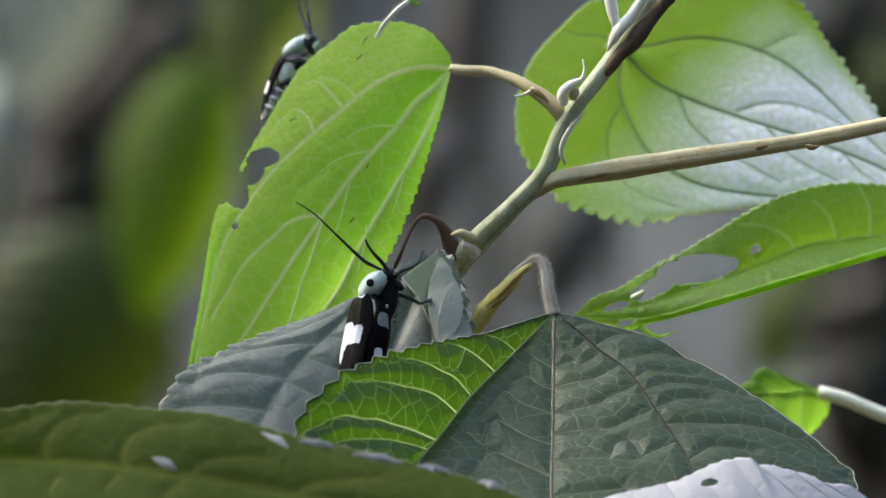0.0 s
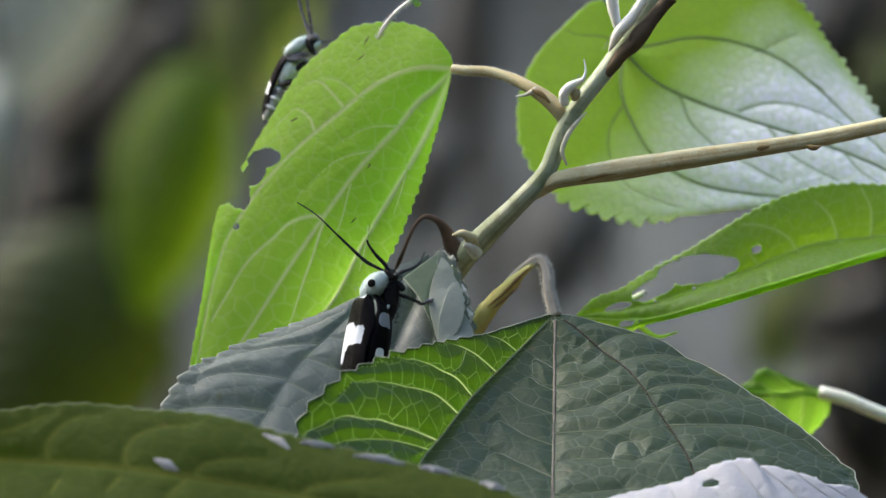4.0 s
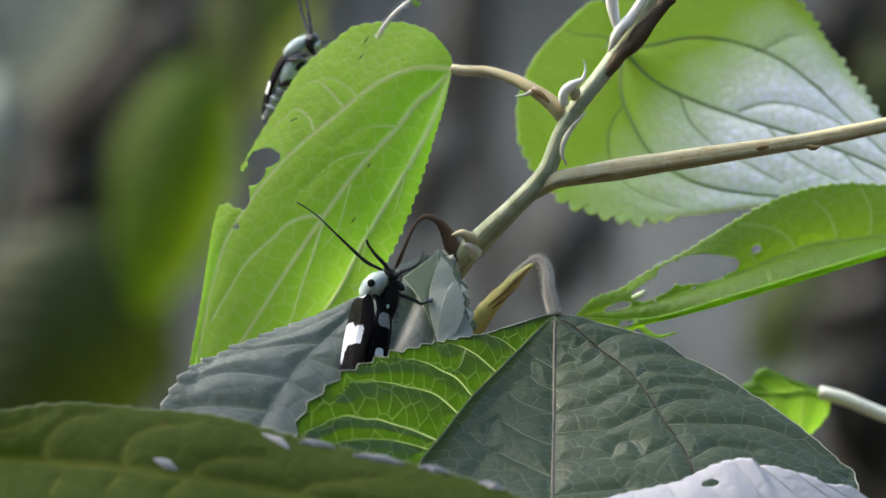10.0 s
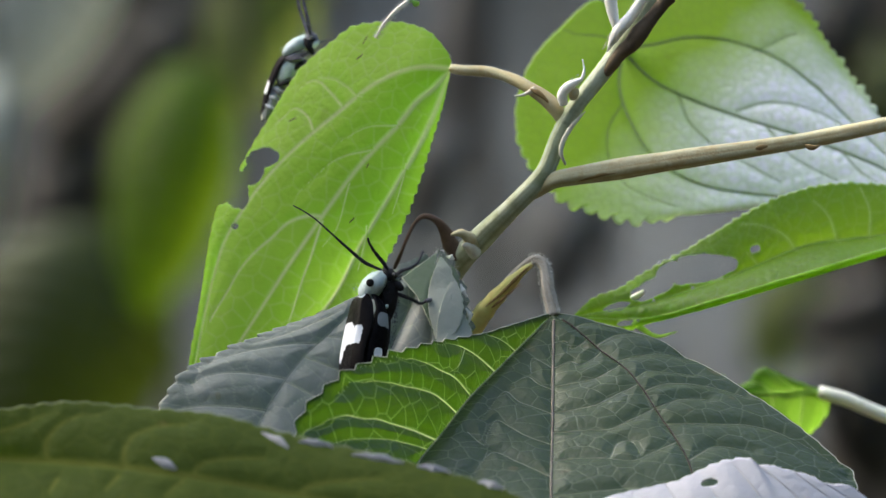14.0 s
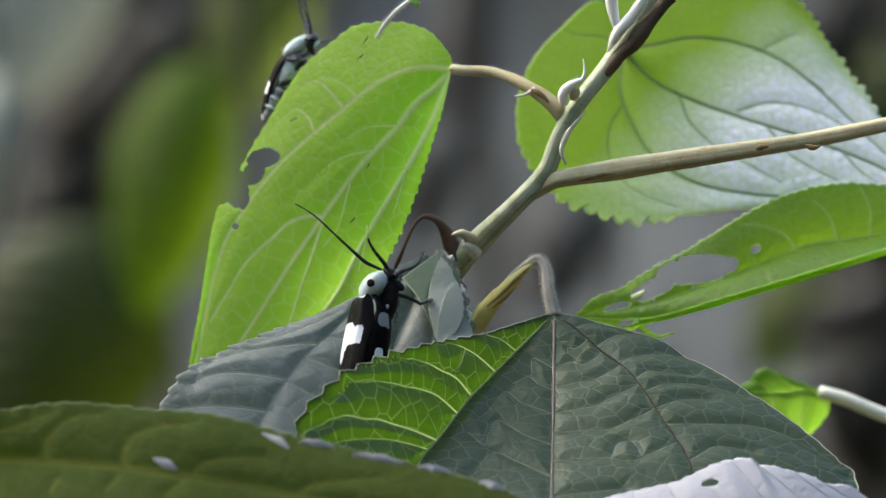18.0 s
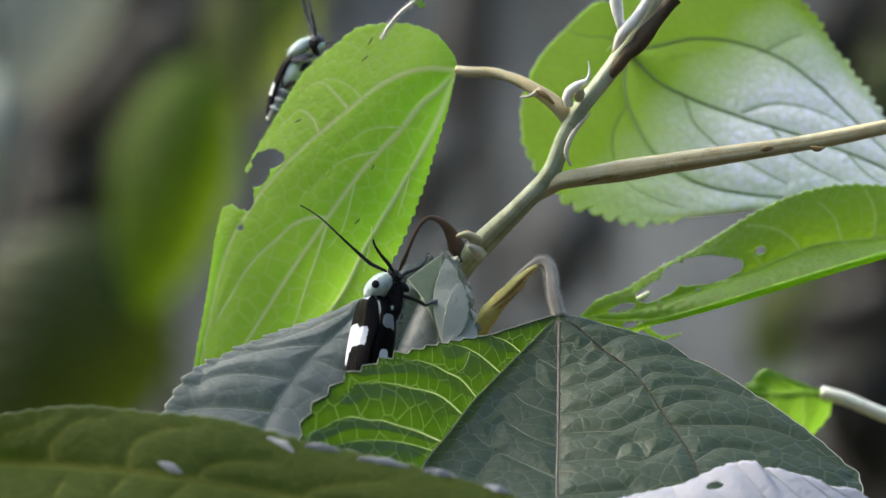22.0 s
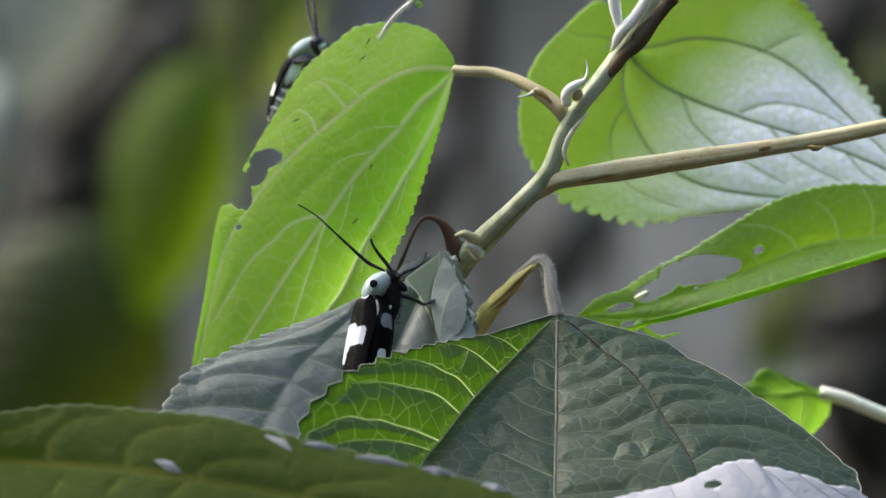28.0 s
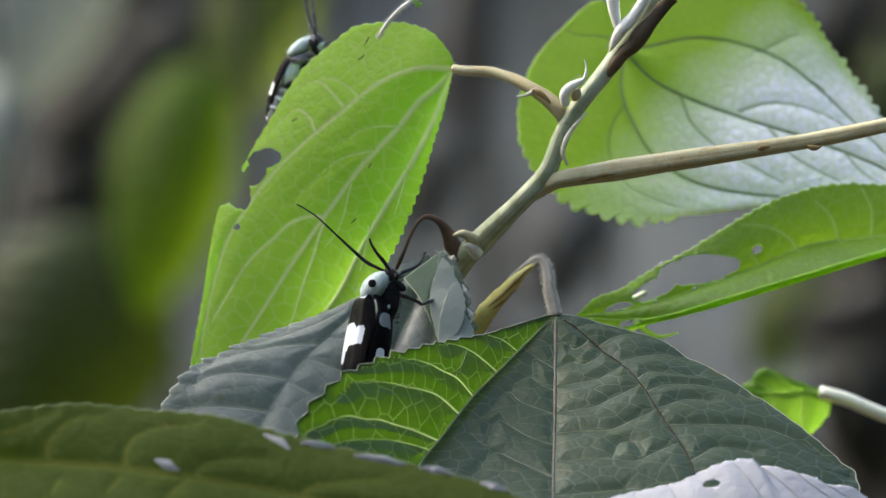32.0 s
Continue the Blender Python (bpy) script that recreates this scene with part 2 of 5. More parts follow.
def smooth(p, count=241):
    p = [np.array(q) for q in p]
    p = [2 * p[0] - p[1]] + p + [2 * p[-1] - p[-2]]
    out = []
    for a, b, c, d in zip(p, p[1:], p[2:], p[3:]):
        for k in range(24):
            t = k / 24
            out.append(0.5 * (2 * b + (c - a) * t + (2 * a - 5 * b + 4 * c - d) * t * t + (3 * b - a - 3 * c + d) * t ** 3))
    out.append(p[-2])
    out = np.array(out)
    s = np.concatenate(([0], np.cumsum(np.linalg.norm(np.diff(out, axis=0), axis=1))))
    return np.stack([np.interp(np.linspace(0, s[-1], count), s, out[:, i]) for i in range(3)], 1)


def part(name, mesh, material, parent, label="", shade=True):
    """One mesh object under a thing or a part."""
    if isinstance(mesh, bmesh.types.BMesh):
        data = bpy.data.meshes.new(name)
        mesh.to_mesh(data)
        mesh.free()
    else:
        data = mesh
    if shade:
        data.polygons.foreach_set("use_smooth", [True] * len(data.polygons))
    if not data.materials:
        data.materials.append(material)
    ob = new(name, data)
    if parent:
        ob.parent = parent
    return tagged(ob, label)


def tube_data(name, path, radius, sides=8, flat=1.0, knob=0.0, seed=0, flute=0.0):
    """A tapered tube along a path (n x 3). radius: one number, a pair, or a list to run through."""
    path = np.array(path, float)
    n = len(path)
    rs = np.atleast_1d(np.array(radius, float))
    r = np.interp(np.linspace(0, 1, n), np.linspace(0, 1, len(rs)), rs) if len(rs) > 1 else np.full(n, rs[0])
    if knob:
        rng = np.random.RandomState(seed)
        wob = np.interp(np.arange(n), np.linspace(0, n - 1, max(4, n // 4)), rng.uniform(-knob, knob, max(4, n // 4)))
        r = r * (1 + wob)
    tan = np.gradient(path, axis=0)
    tan /= np.linalg.norm(tan, axis=1)[:, None] + 1e-12
    ref = np.array((0.0, -1.0, 0.0))
    verts, faces = [], []
    for i in range(n):
        side = np.cross(tan[i], ref)
        if np.linalg.norm(side) < 0.05:
            side = np.cross(tan[i], np.array((1.0, 0, 0)))
        side /= np.linalg.norm(side)
        up = np.cross(side, tan[i])
        for k in range(sides):
            a = 2 * math.pi * k / sides
            verts.append(path[i] + r[i] * (1 + flute * math.cos(5 * a + i * 0.03)) * (side * math.cos(a) + up * math.sin(a) * flat))
    for i in range(n - 1):
        for k in range(sides):
            a, b = i * sides + k, i * sides + (k + 1) % sides
            faces.append((a, b, b + sides, a + sides))
    faces.append(tuple(range(sides))[::-1])
    faces.append(tuple((n - 1) * sides + k for k in range(sides)))
    data = bpy.data.meshes.new(name)
    data.from_pydata([tuple(v) for v in verts], [], faces)
    # lengthwise streaks that drift slowly round the stalk
    rng = np.random.RandomState(seed + 3)
    knots = rng.rand(max(3, n // 14) + 1, sides)
    at = np.linspace(0, len(knots) - 1, n)
    streak = np.stack([np.interp(at, np.arange(len(knots)), knots[:, k]) for k in range(sides)], 1)
    data.attributes.new("streak", "FLOAT", "POINT").data.foreach_set("value", streak.ravel())
    return data


def tube(name, path, radius, material, parent, label="", sides=10, flat=1.0, knob=0.0, step=4, flute=0.0):
    p = path[::step] if len(path) > 60 else path
    if len(path) > 60 and (len(path) - 1) % step:
        p = np.concatenate((p, path[-1:]))
    return part(name, tube_data(name, p, radius, sides, flat, knob, len(name) * 7 + len(p), flute), material, parent, label)


def rise(rib, f):
    """How far along the blade a rib has come, f of the way across its panel."""
    return abs(rib[1]) * f ** 1.25 - (rib[3] * math.sin(math.pi * f) if len(rib) > 3 else 0.0)


class Blade:
    """A leaf blade spanned between curves that run from its base to its tip (margin, side nerve, midrib, side nerve, margin)."""

    def __init__(self, rails, nu=200, nq=12, bulge=0.0006, quilt=0.0005, ribs=(), teeth=(0, 0, 0), holes=(), seed=0, ripple=0.0, nerve=0.0008, lines=(), cell=0.0, blister=(0.0004, 0.0001), strength=(1.0, 0.6)):
        self.rails, self.nu, self.nq = rails, nu, nq
        k = len(rails) - 1
        self.k, self.holes, self.ribs = k, holes, ribs
        u = np.linspace(0, 1, nu + 1)
        R = [np.stack([np.interp(u, np.linspace(0, 1, len(r)), r[:, i]) for i in range(3)], 1) for r in rails]
        rng = np.random.RandomState(seed)
        cols, self.cpos = [], []
        for j in range(k):
            for q in range(nq + (j == k - 1)):
                f = q / nq
                cols.append(R[j] * (1 - f) + R[j + 1] * f)
                self.cpos.append((j, f))
        P = np.stack(cols, 1)
        N = self.normals(P)
        env = np.sin(np.pi * np.clip(u, 0, 1)) ** 0.5
        size, count, lean, *more = teeth
        sides, grow, *square = more if more else ((1, 1), (0.0, 0.1))
        if size:
            jit = rng.uniform(0.6, 1.25, count + 3)
            ph = u * count
            saw = ph % 1.0
            shape = np.where(saw < 0.68, saw / 0.68, (1 - saw) / 0.32) ** lean
            if len(more) > 2:
                shape = np.abs(np.sin(np.pi * ph)) ** lean
            amp = size * shape * jit[ph.astype(int)] * np.clip(env * 1.4, 0, 1) * (0.15 + 0.85 * np.clip((u - grow[0]) / (grow[1] - grow[0]), 0, 1))
            for edge, inner in ((0, 1), (P.shape[1] - 1, P.shape[1] - 2)):
                out = P[:, edge] - P[:, inner * 1 if edge == 0 else inner]
                if square:
                    run = np.gradient(P[:, edge], axis=0)
                    run /= np.linalg.norm(run, axis=1)[:, None] + 1e-9
                    out = out - run * np.sum(out * run, axis=1)[:, None]
                out /= np.linalg.norm(out, axis=1)[:, None] + 1e-9
                w = 4 if square else max(2, nq // 3)
                for s in range(w):
                    col = edge + s if edge == 0 else edge - s
                    P[:, col] += out * (amp * sides[edge > 0] * (1 - s / w) ** 1.5)[:, None]
        for c, (j, f) in enumerate(self.cpos):
            arch = 4 * f * (1 - f)
            h = bulge * arch * env
            if j < len(ribs) and ribs[j]:
                n, shift, off = ribs[j][:3]
                phase = (u - rise(ribs[j], f if shift >= 0 else 1 - f)) * n + off
                h = h + quilt * (ribs[j][4] if len(ribs[j]) > 4 else 1.0) * (1 - np.abs(np.cos(math.pi * phase)) ** 2.2) * (1 - (2 * f - 1) ** 6) * env
            P[:, c] += N[:, c] * h[:, None]
        if ripple:
            for i in range(P.shape[0]):
                for c in range(P.shape[1]):
                    P[i, c] += N[i, c] * ripple * noise.noise(Vector(P[i, c]) * 55) * env[i]
        self.P, self.N, self.env = P, self.normals(P), env
        # how near each place is to a nerve, for the paler colour of the nerves
        length = np.linalg.norm(np.diff(R[k // 2], axis=0), axis=1).sum()
        V = np.zeros(P.shape[:2])
        for c, (j, f) in enumerate(self.cpos):
            width = np.linalg.norm(R[j + 1] - R[j], axis=1)
            near = []
            if j > 0:
                near.append(f * width)
            if j + 1 < k:
                near.append((1 - f) * width)
            for d in near:
                V[:, c] = np.maximum(V[:, c], 1 - d / (nerve * (1.15 - u)))
            if j < len(ribs) and ribs[j]:
                n, shift, off = ribs[j][:3]
                phase = (u - rise(ribs[j], f if shift >= 0 else 1 - f)) * n + off
                d = np.abs(phase - np.round(phase)) / n * length
                V[:, c] = np.maximum(V[:, c], 0.8 * (1 - d / (nerve * 0.55)))
        self.V = np.clip(V, 0, 1)
        self.lines = lines
        if lines:
            self.net_of(cell, blister, strength, nerve, seed)

    def net_of(self, cell, blister, strength, nerve, seed):
        """Raise the blade between its nerves, and between the meshes of the fine net that ties them."""
        spots, wide = [], []
        for c in range(1, self.k):
            for i in range(161):
                spots.append(self.spot(i / 160, c))
                wide.append(nerve * (1.1 - 0.7 * i / 160))
        for line in self.lines:
            run = self.course(line)
            for i, (u, c) in enumerate(run):
                spots.append(self.spot(u, c))
                wide.append(line[0] * (1 - 0.55 * i / len(run)))
        major = kdtree.KDTree(len(spots))
        for i, p in enumerate(spots):
            major.insert(p, i)
        major.balance()
        rows, w = self.P.shape[:2]
        flat = self.P.reshape(-1, 3)
        found = [major.find(p) for p in flat]
        dm = np.array([f[2] for f in found]).reshape(rows, w)
        wm = np.array([wide[f[1]] for f in found]).reshape(rows, w)
        V = strength[0] * np.clip(1.3 - 1.3 * dm / wm, 0, 1)
        h = blister[0] * (1 - np.exp(-(dm / 0.0017) ** 2))
        if cell:
            rng = np.random.RandomState(seed + 40)
            seeds = np.zeros((0, 3))
            for _ in range(9000):
                i, c = rng.randint(rows), rng.randint(w)
                p = self.P[i, c]
                if dm[i, c] < cell * 0.33 or (len(seeds) and np.min(np.sum((seeds - p) ** 2, axis=1)) < (cell * rng.uniform(0.75, 1.1)) ** 2):
                    continue
                seeds = np.concatenate((seeds, p[None]))
            tree = kdtree.KDTree(len(seeds))
            for i, p in enumerate(seeds):
                tree.insert(p, i)
            tree.balance()
            two = [tree.find_n(p, 2) for p in flat]
            f1 = np.array([f[0][2] for f in two])
            f2 = np.array([f[1][2] for f in two])
            apart = np.linalg.norm(seeds[[f[0][1] for f in two]] - seeds[[f[1][1] for f in two]], axis=1)
            de = ((f2 ** 2 - f1 ** 2) / (2 * apart + 1e-9)).reshape(rows, w)
            fade = np.array([0.45 + 0.55 * (0.5 + 0.5 * noise.noise(Vector(p) * 130)) for p in seeds])[[f[0][1] for f in two]].reshape(rows, w)
            V = np.maximum(V, strength[1] * fade * np.clip(1.3 - 1.3 * de / (nerve * 0.36), 0, 1))
            h = h + blister[1] * (1 - np.exp(-(np.minimum(de, dm) / 0.0006) ** 2))
        self.P += self.N * (h * self.env[:, None] ** 0.5)[..., None]
        self.N = self.normals(self.P)
        self.V = np.clip(V, 0, 1)

    @staticmethod
    def course(line):
        """The run of a nerve across the blade, as (u, c) pairs."""
        p = smooth([(line[i], line[i + 1], 0.0) for i in range(1, len(line), 2)], 121)
        return [(q[0], q[1]) for q in p]

    @staticmethod
    def normals(P):
        a, b = np.gradient(P, axis=0), np.gradient(P, axis=1)
        n = np.cross(a, b)
        n /= np.linalg.norm(n, axis=2)[..., None] + 1e-12
        n[np.sum(n * np.array((0, -1, 0.3)), axis=2) < 0] *= -1
        return n

    def mark(self, line, width, strength):
        """Make the blade paler along a fine vein, given as (u, c) pairs."""
        nu, w = self.nu, self.P.shape[1]
        for u, c in line:
            if not (0 < u < 1 and 0 <= c <= self.k):
                continue
            p = self.spot(u, c)
            i, j = int(u * nu), int(c * self.nq)
            i0, i1, j0, j1 = max(0, i - 1), min(nu, i + 2) + 1, max(0, j - 1), min(w - 1, j + 2) + 1
            d = np.linalg.norm(self.P[i0:i1, j0:j1] - p, axis=2)
            self.V[i0:i1, j0:j1] = np.maximum(self.V[i0:i1, j0:j1], strength * np.clip(1.25 - d / width, 0, 1))

    def spot(self, u, c, lift=0.0):
        """The place on the blade at u along, c panels across."""
        x, y = min(max(u, 0), 1) * self.nu, min(max(c, 0), self.k) * self.nq
        i, j = min(int(x), self.nu - 1), min(int(y), self.P.shape[1] - 2)
        f, g = x - i, y - j
        w = ((1 - f) * (1 - g), (1 - f) * g, f * (1 - g), f * g)
        at = ((i, j), (i, j + 1), (i + 1, j), (i + 1, j + 1))
        p = sum(k * self.P[a] for k, a in zip(w, at))
        return p + lift * self.N[i, j]

    def inside(self, p):
        """How far p is inside the nearest hole (1 at its rim, less inside), and that hole."""
        best, which = 9.0, None
        for h in self.holes:
            (x, y, z), a, b, turn, *ragged = h
            dx, dz = p[0] - x, p[2] - z
            c, s = math.cos(radians(turn)), math.sin(radians(turn))
            u, v = (dx * c + dz * s) / a, (-dx * s + dz * c) / b
            rag = 1 + (ragged[0] if ragged else 0.12) * noise.noise(Vector((dx * 700, dz * 700, x * 99)))
            d = math.hypot(u, v) / rag
            if d < best:
                best, which = d, h
        return best, which

    def build(self, name, material, parent, label="", thick=0.0003):
        nu, w = self.nu, self.P.shape[1]
        bm = bmesh.new()
        rim = bm.verts.layers.float.new("rim")
        vein = bm.verts.layers.float.new("vein")
        layer = bm.loops.layers.uv.new("UVMap")
        uvs, grid, dead = {}, [], set()
        for i in range(nu + 1):
            row = []
            for c in range(w):
                p = self.P[i, c]
                d = 9.0
                if self.holes:
                    d, h = self.inside(p)
                v = bm.verts.new(p)
                v[vein] = self.V[i, c]
                if d < 1:
                    dead.add(v)
                    x, y, z = h[0]
                    k = 1 / max(d, 0.05)
                    uvs[v] = (i / nu, c / (w - 1), Vector((x + (p[0] - x) * k, p[1], z + (p[2] - z) * k)))
                else:
                    uvs[v] = (i / nu, c / (w - 1), None)
                row.append(v)
            grid.append(row)
        for i in range(nu):
            for c in range(w - 1):
                q = (grid[i][c], grid[i + 1][c], grid[i + 1][c + 1], grid[i][c + 1])
                if sum(v in dead for v in q) < 3:
                    bm.faces.new(q)
        for v in list(dead):
            if v.link_faces:
                v.co = uvs[v][2]
        loose = [v for v in bm.verts if not v.link_faces]
        for v in loose:
            bm.verts.remove(v)
        bm.normal_update()
        for f in bm.faces:
            for lp in f.loops:
                lp[layer].uv = uvs[lp.vert][:2]
        ring = [e for e in bm.edges if len(e.link_faces) == 1]
        for e in ring:
            for v in e.verts:
                v[rim] = 1.0
        made = bmesh.ops.extrude_edge_only(bm, edges=ring)
        for v in made["geom"]:
            if isinstance(v, bmesh.types.BMVert):
                v.co += Vector((0, thick, -thick * 0.4))
                v[rim] = 1.0
        return part(name, bm, material, parent, label)

    def vein_path(self, u0, c0, u1, c1, bow=0.0, lift=0.00012, count=26):
        out = []
        for k in range(count + 1):
            t = k / count
            p = self.spot(u0 + (u1 - u0) * t ** 1.25 + bow * math.sin(math.pi * t), c0 + (c1 - c0) * t, lift)
            if self.holes and self.inside(p)[0] < 1.02:
                break
            out.append(p)
        return out


def leaf(plant, label, rails, material, vein, ribs=(), teeth=(0.0008, 40, 1.0), holes=(), bulge=0.0006, quilt=0.0005, nu=360, nq=20, nerve=0.0008,
         radii=(0.00055, 0.00035, 0.00018), net=0, lift=0.0001, ripple=0.0, seed=1, mid=None, mid_material=None, ribbed=(0, 1, 2, 3), groove=0.15, nerves=(), margin=0.0, lines=(), cell=0.0, blister=(0.0004, 0.0001), strength=(1.0, 0.6)):
    """A leaf on a plant: its blade with a net of fine veins, and its midrib, side nerves and ribs."""
    b = Blade(rails, nu, nq, bulge, quilt, ribs, teeth, holes, seed, ripple, nerve, lines, cell, blister, strength)
    rng = random.Random(seed)
    k = len(rails) - 1
    mid = k // 2 if mid is None else mid
    rows = []
    nets = net if isinstance(net, tuple) else (net,) * k
    widest = [max(np.linalg.norm(b.spot(x / 10, j) - b.spot(x / 10, j + 1)) for x in range(11)) for j in range(k)]
    for j, rib in enumerate(ribs):
        if not rib:
            continue
        net = nets[j]
        n, shift, off = rib[:3]
        a, z = (j, j + 1) if shift >= 0 else (j + 1, j)
        stations = [(m - off) / n for m in range(-2, n + 3)]
        for u0, u1 in zip(stations, stations[1:]):
            if 0.02 < u0 < 0.93 and u0 + abs(shift) < 1.04:
                rows.append((j, u0, u0 + abs(shift), a, z, -rib[3] if len(rib) > 3 else 0.0))
            if not net or u1 < 0 or u0 > 0.95:
                continue
            # fewer cross veins where the panel is narrow
            wide = np.linalg.norm(b.spot(u0, j) - b.spot(u0, j + 1))
            many = max(1, min(net, round(net * 1.25 * wide / widest[j])))
            across = [(m + 0.5 + rng.uniform(-0.25, 0.25)) / many for m in range(many)]
            for m, q in enumerate(across):
                q1 = q + rng.uniform(-0.12, 0.06) / many * 6
                jit = rng.uniform(-0.14, 0.14) / many
                line = []
                for s in range(41):
                    t = s / 40
                    qq = min(1, max(0, q + (q1 - q) * t + jit * math.sin(2 * math.pi * t) * 1.2))
                    line.append((u0 + (u1 - u0) * t + rise(rib, qq), a + (z - a) * qq))
                b.mark(line, 0.00022, 0.75)
                # a side vein between two cross veins
                if m + 1 < many and rng.random() < 0.75:
                    t0, t1 = rng.uniform(0.25, 0.75), rng.uniform(0.25, 0.75)
                    qn = across[m + 1]
                    line = []
                    for s in range(31):
                        f = s / 30
                        qq, t = q + (qn - q) * f, t0 + (t1 - t0) * f
                        line.append((u0 + (u1 - u0) * t + rise(rib, max(0, qq)), a + (z - a) * qq))
                    b.mark(line, 0.00018, 0.55)
    b.P -= b.N * (np.clip(b.V, 0, 1) * quilt * groove)[..., None]
    blade = b.build("leaf", material, plant, label)
    for c in range(1, k):
        path = [b.spot(i / 60, c, lift) for i in range(1, 59)]
        path = [p for p in path if not holes or b.inside(p)[0] > 1.0]
        main = c == mid
        r = radii[0] if main else radii[1]
        tube("midrib" if main else "side_nerve", np.array(path), (r, r * 0.75, r * 0.3), (mid_material or vein) if main else (nerves[c - 1] if nerves else vein), blade, sides=8, knob=0.14)
    if margin:
        for col in (0, -1):
            tube("margin", b.P[:int(nu * 0.62), col], (margin, margin * 1.1, margin), MAT["margin"], blade, sides=6, knob=0.2, step=2)
    for line in lines:
        path = [b.spot(u, c, min(lift, 0.00003)) for u, c in b.course(line)]
        path = [p for p in path if not holes or b.inside(p)[0] > 1.02]
        if len(path) > 8:
            tube("vein", np.array(path), (line[0] * 0.09, line[0] * 0.07, line[0] * 0.04), vein, blade, sides=6, knob=0.15, step=3)
    for j, u0, u1, a, z, bow in rows:
        if j in ribbed:
            path = b.vein_path(u0, a, min(u1, 1), z, bow, lift=lift)
            if len(path) > 4:
                tube("vein", np.array(path), (radii[2], radii[2] * 0.8, radii[2] * 0.45), vein, blade, sides=6, knob=0.15)
    return blade, b


def blob(name, centre, axes, material, parent, label="", rough=0.0, power=1.0, seed=0, segs=20):
    """A rounded body; axes: three vectors (half sizes and directions)."""
    bm = bmesh.new()
    bmesh.ops.create_uvsphere(bm, u_segments=segs, v_segments=segs // 2 + 4, radius=1)
    m = Matrix([list(a) for a in axes]).transposed()
    for v in bm.verts:
        p = v.co.copy()
        taper = 1 + (power - 1) * (p.z * 0.5 + 0.5)
        p.x, p.y = p.x * taper, p.y * taper
        if rough:
            p *= 1 + rough * noise.noise(v.co * 2.2 + Vector((seed, 0, 0))) + rough * 0.5 * noise.noise(v.co * 6 + Vector((0, seed, 0)))
        v.co = Vector(centre) + m @ p
    bmesh.ops.recalc_face_normals(bm, faces=bm.faces)
    return part(name, bm, material, parent, label)


def axes_along(a, b, wide, deep):
    """Centre and half axes of a body that reaches from a to b."""
    a, b = Vector(a), Vector(b)
    d = (b - a) / 2
    away = Vector((0, 1, 0))
    side = d.normalized().cross(away)
    side.normalize()
    up = side.cross(d.normalized())
    return (a + b) / 2, (side * wide, up * deep, d)


def empty(name, place, label, category, group=""):
    ob = new(name)
    ob.empty_display_size = 0.01
    ob.location = place
    bpy.context.view_layer.update()
    return tagged(ob, label, category, group)


def settle(thing):
    """Shift the parts of a thing, which were built in place, into its own space."""
    off = Matrix.Translation(-thing.location)
    for ob in thing.children:
        if ob.type == "MESH" and not ob.get("settled"):
            ob.matrix_basis = off @ ob.matrix_basis


def fuzz(parent, path, radius, count, length, material, seed=0, u=(0.0, 1.0)):
    """Fine hairs along a stalk or a margin."""
    rng = random.Random(seed)
    path = np.array(path)
    verts, faces = [], []
    for _ in range(count):
        t = (u[0] + (u[1] - u[0]) * rng.random()) * (len(path) - 2)
        i = int(t)
        p = Vector(path[i] + (path[i + 1] - path[i]) * (t - i))
        along = Vector(path[i + 1] - path[i]).normalized()
        way = Vector((rng.gauss(0, 1), rng.gauss(0, 1), rng.gauss(0, 1)))
        way -= along * way.dot(along)
        way.normalize()
        root = p + way * radius
        tip = root + (way + along * rng.uniform(-0.5, 0.5)) * length * rng.uniform(0.4, 1.2)
        side = way.cross(along).normalized() * 0.00003
        other = along * 0.00003
        k = len(verts)
        verts += [tuple(root + side), tuple(root - side * 0.5 + other), tuple(root - side * 0.5 - other), tuple(tip)]
        faces += [(k, k + 1, k + 3), (k + 1, k + 2, k + 3), (k + 2, k, k + 3)]
    data = bpy.data.meshes.new("fuzz")
    data.from_pydata(verts, [], faces)
    return tagged(part("fuzz", data, material, parent, "fine white hairs", False), kind="stuff")


# ---------------------------------------------------------------- ground and forest behind
def soil():
    n = Net("forest_soil")
    c = n.mix(n.noise(0.9, 5), (0.035, 0.028, 0.02), (0.09, 0.075, 0.055))
    c = n.mix(n.noise(14, 5, 0.6, 0.45, 0.7), c, (0.12, 0.09, 0.05))
    n.surface(c, 0.9, 0.2)
    n.bump(n.noise(30, 6), 0.8, 0.03)
    return n.m


def bank():
    n = Net("grey_earth_bank")
    c = n.mix(n.noise(5.5, 4, 0.5, 0.40, 0.62), (0.062, 0.069, 0.069), (0.194, 0.211, 0.211))
    c = n.mix(n.noise(60, 4), c, (0.152, 0.151, 0.13))
    n.surface(c, 0.85, 0.2)
    n.bump(n.noise(22, 6), 0.8, 0.03)
    return n.m


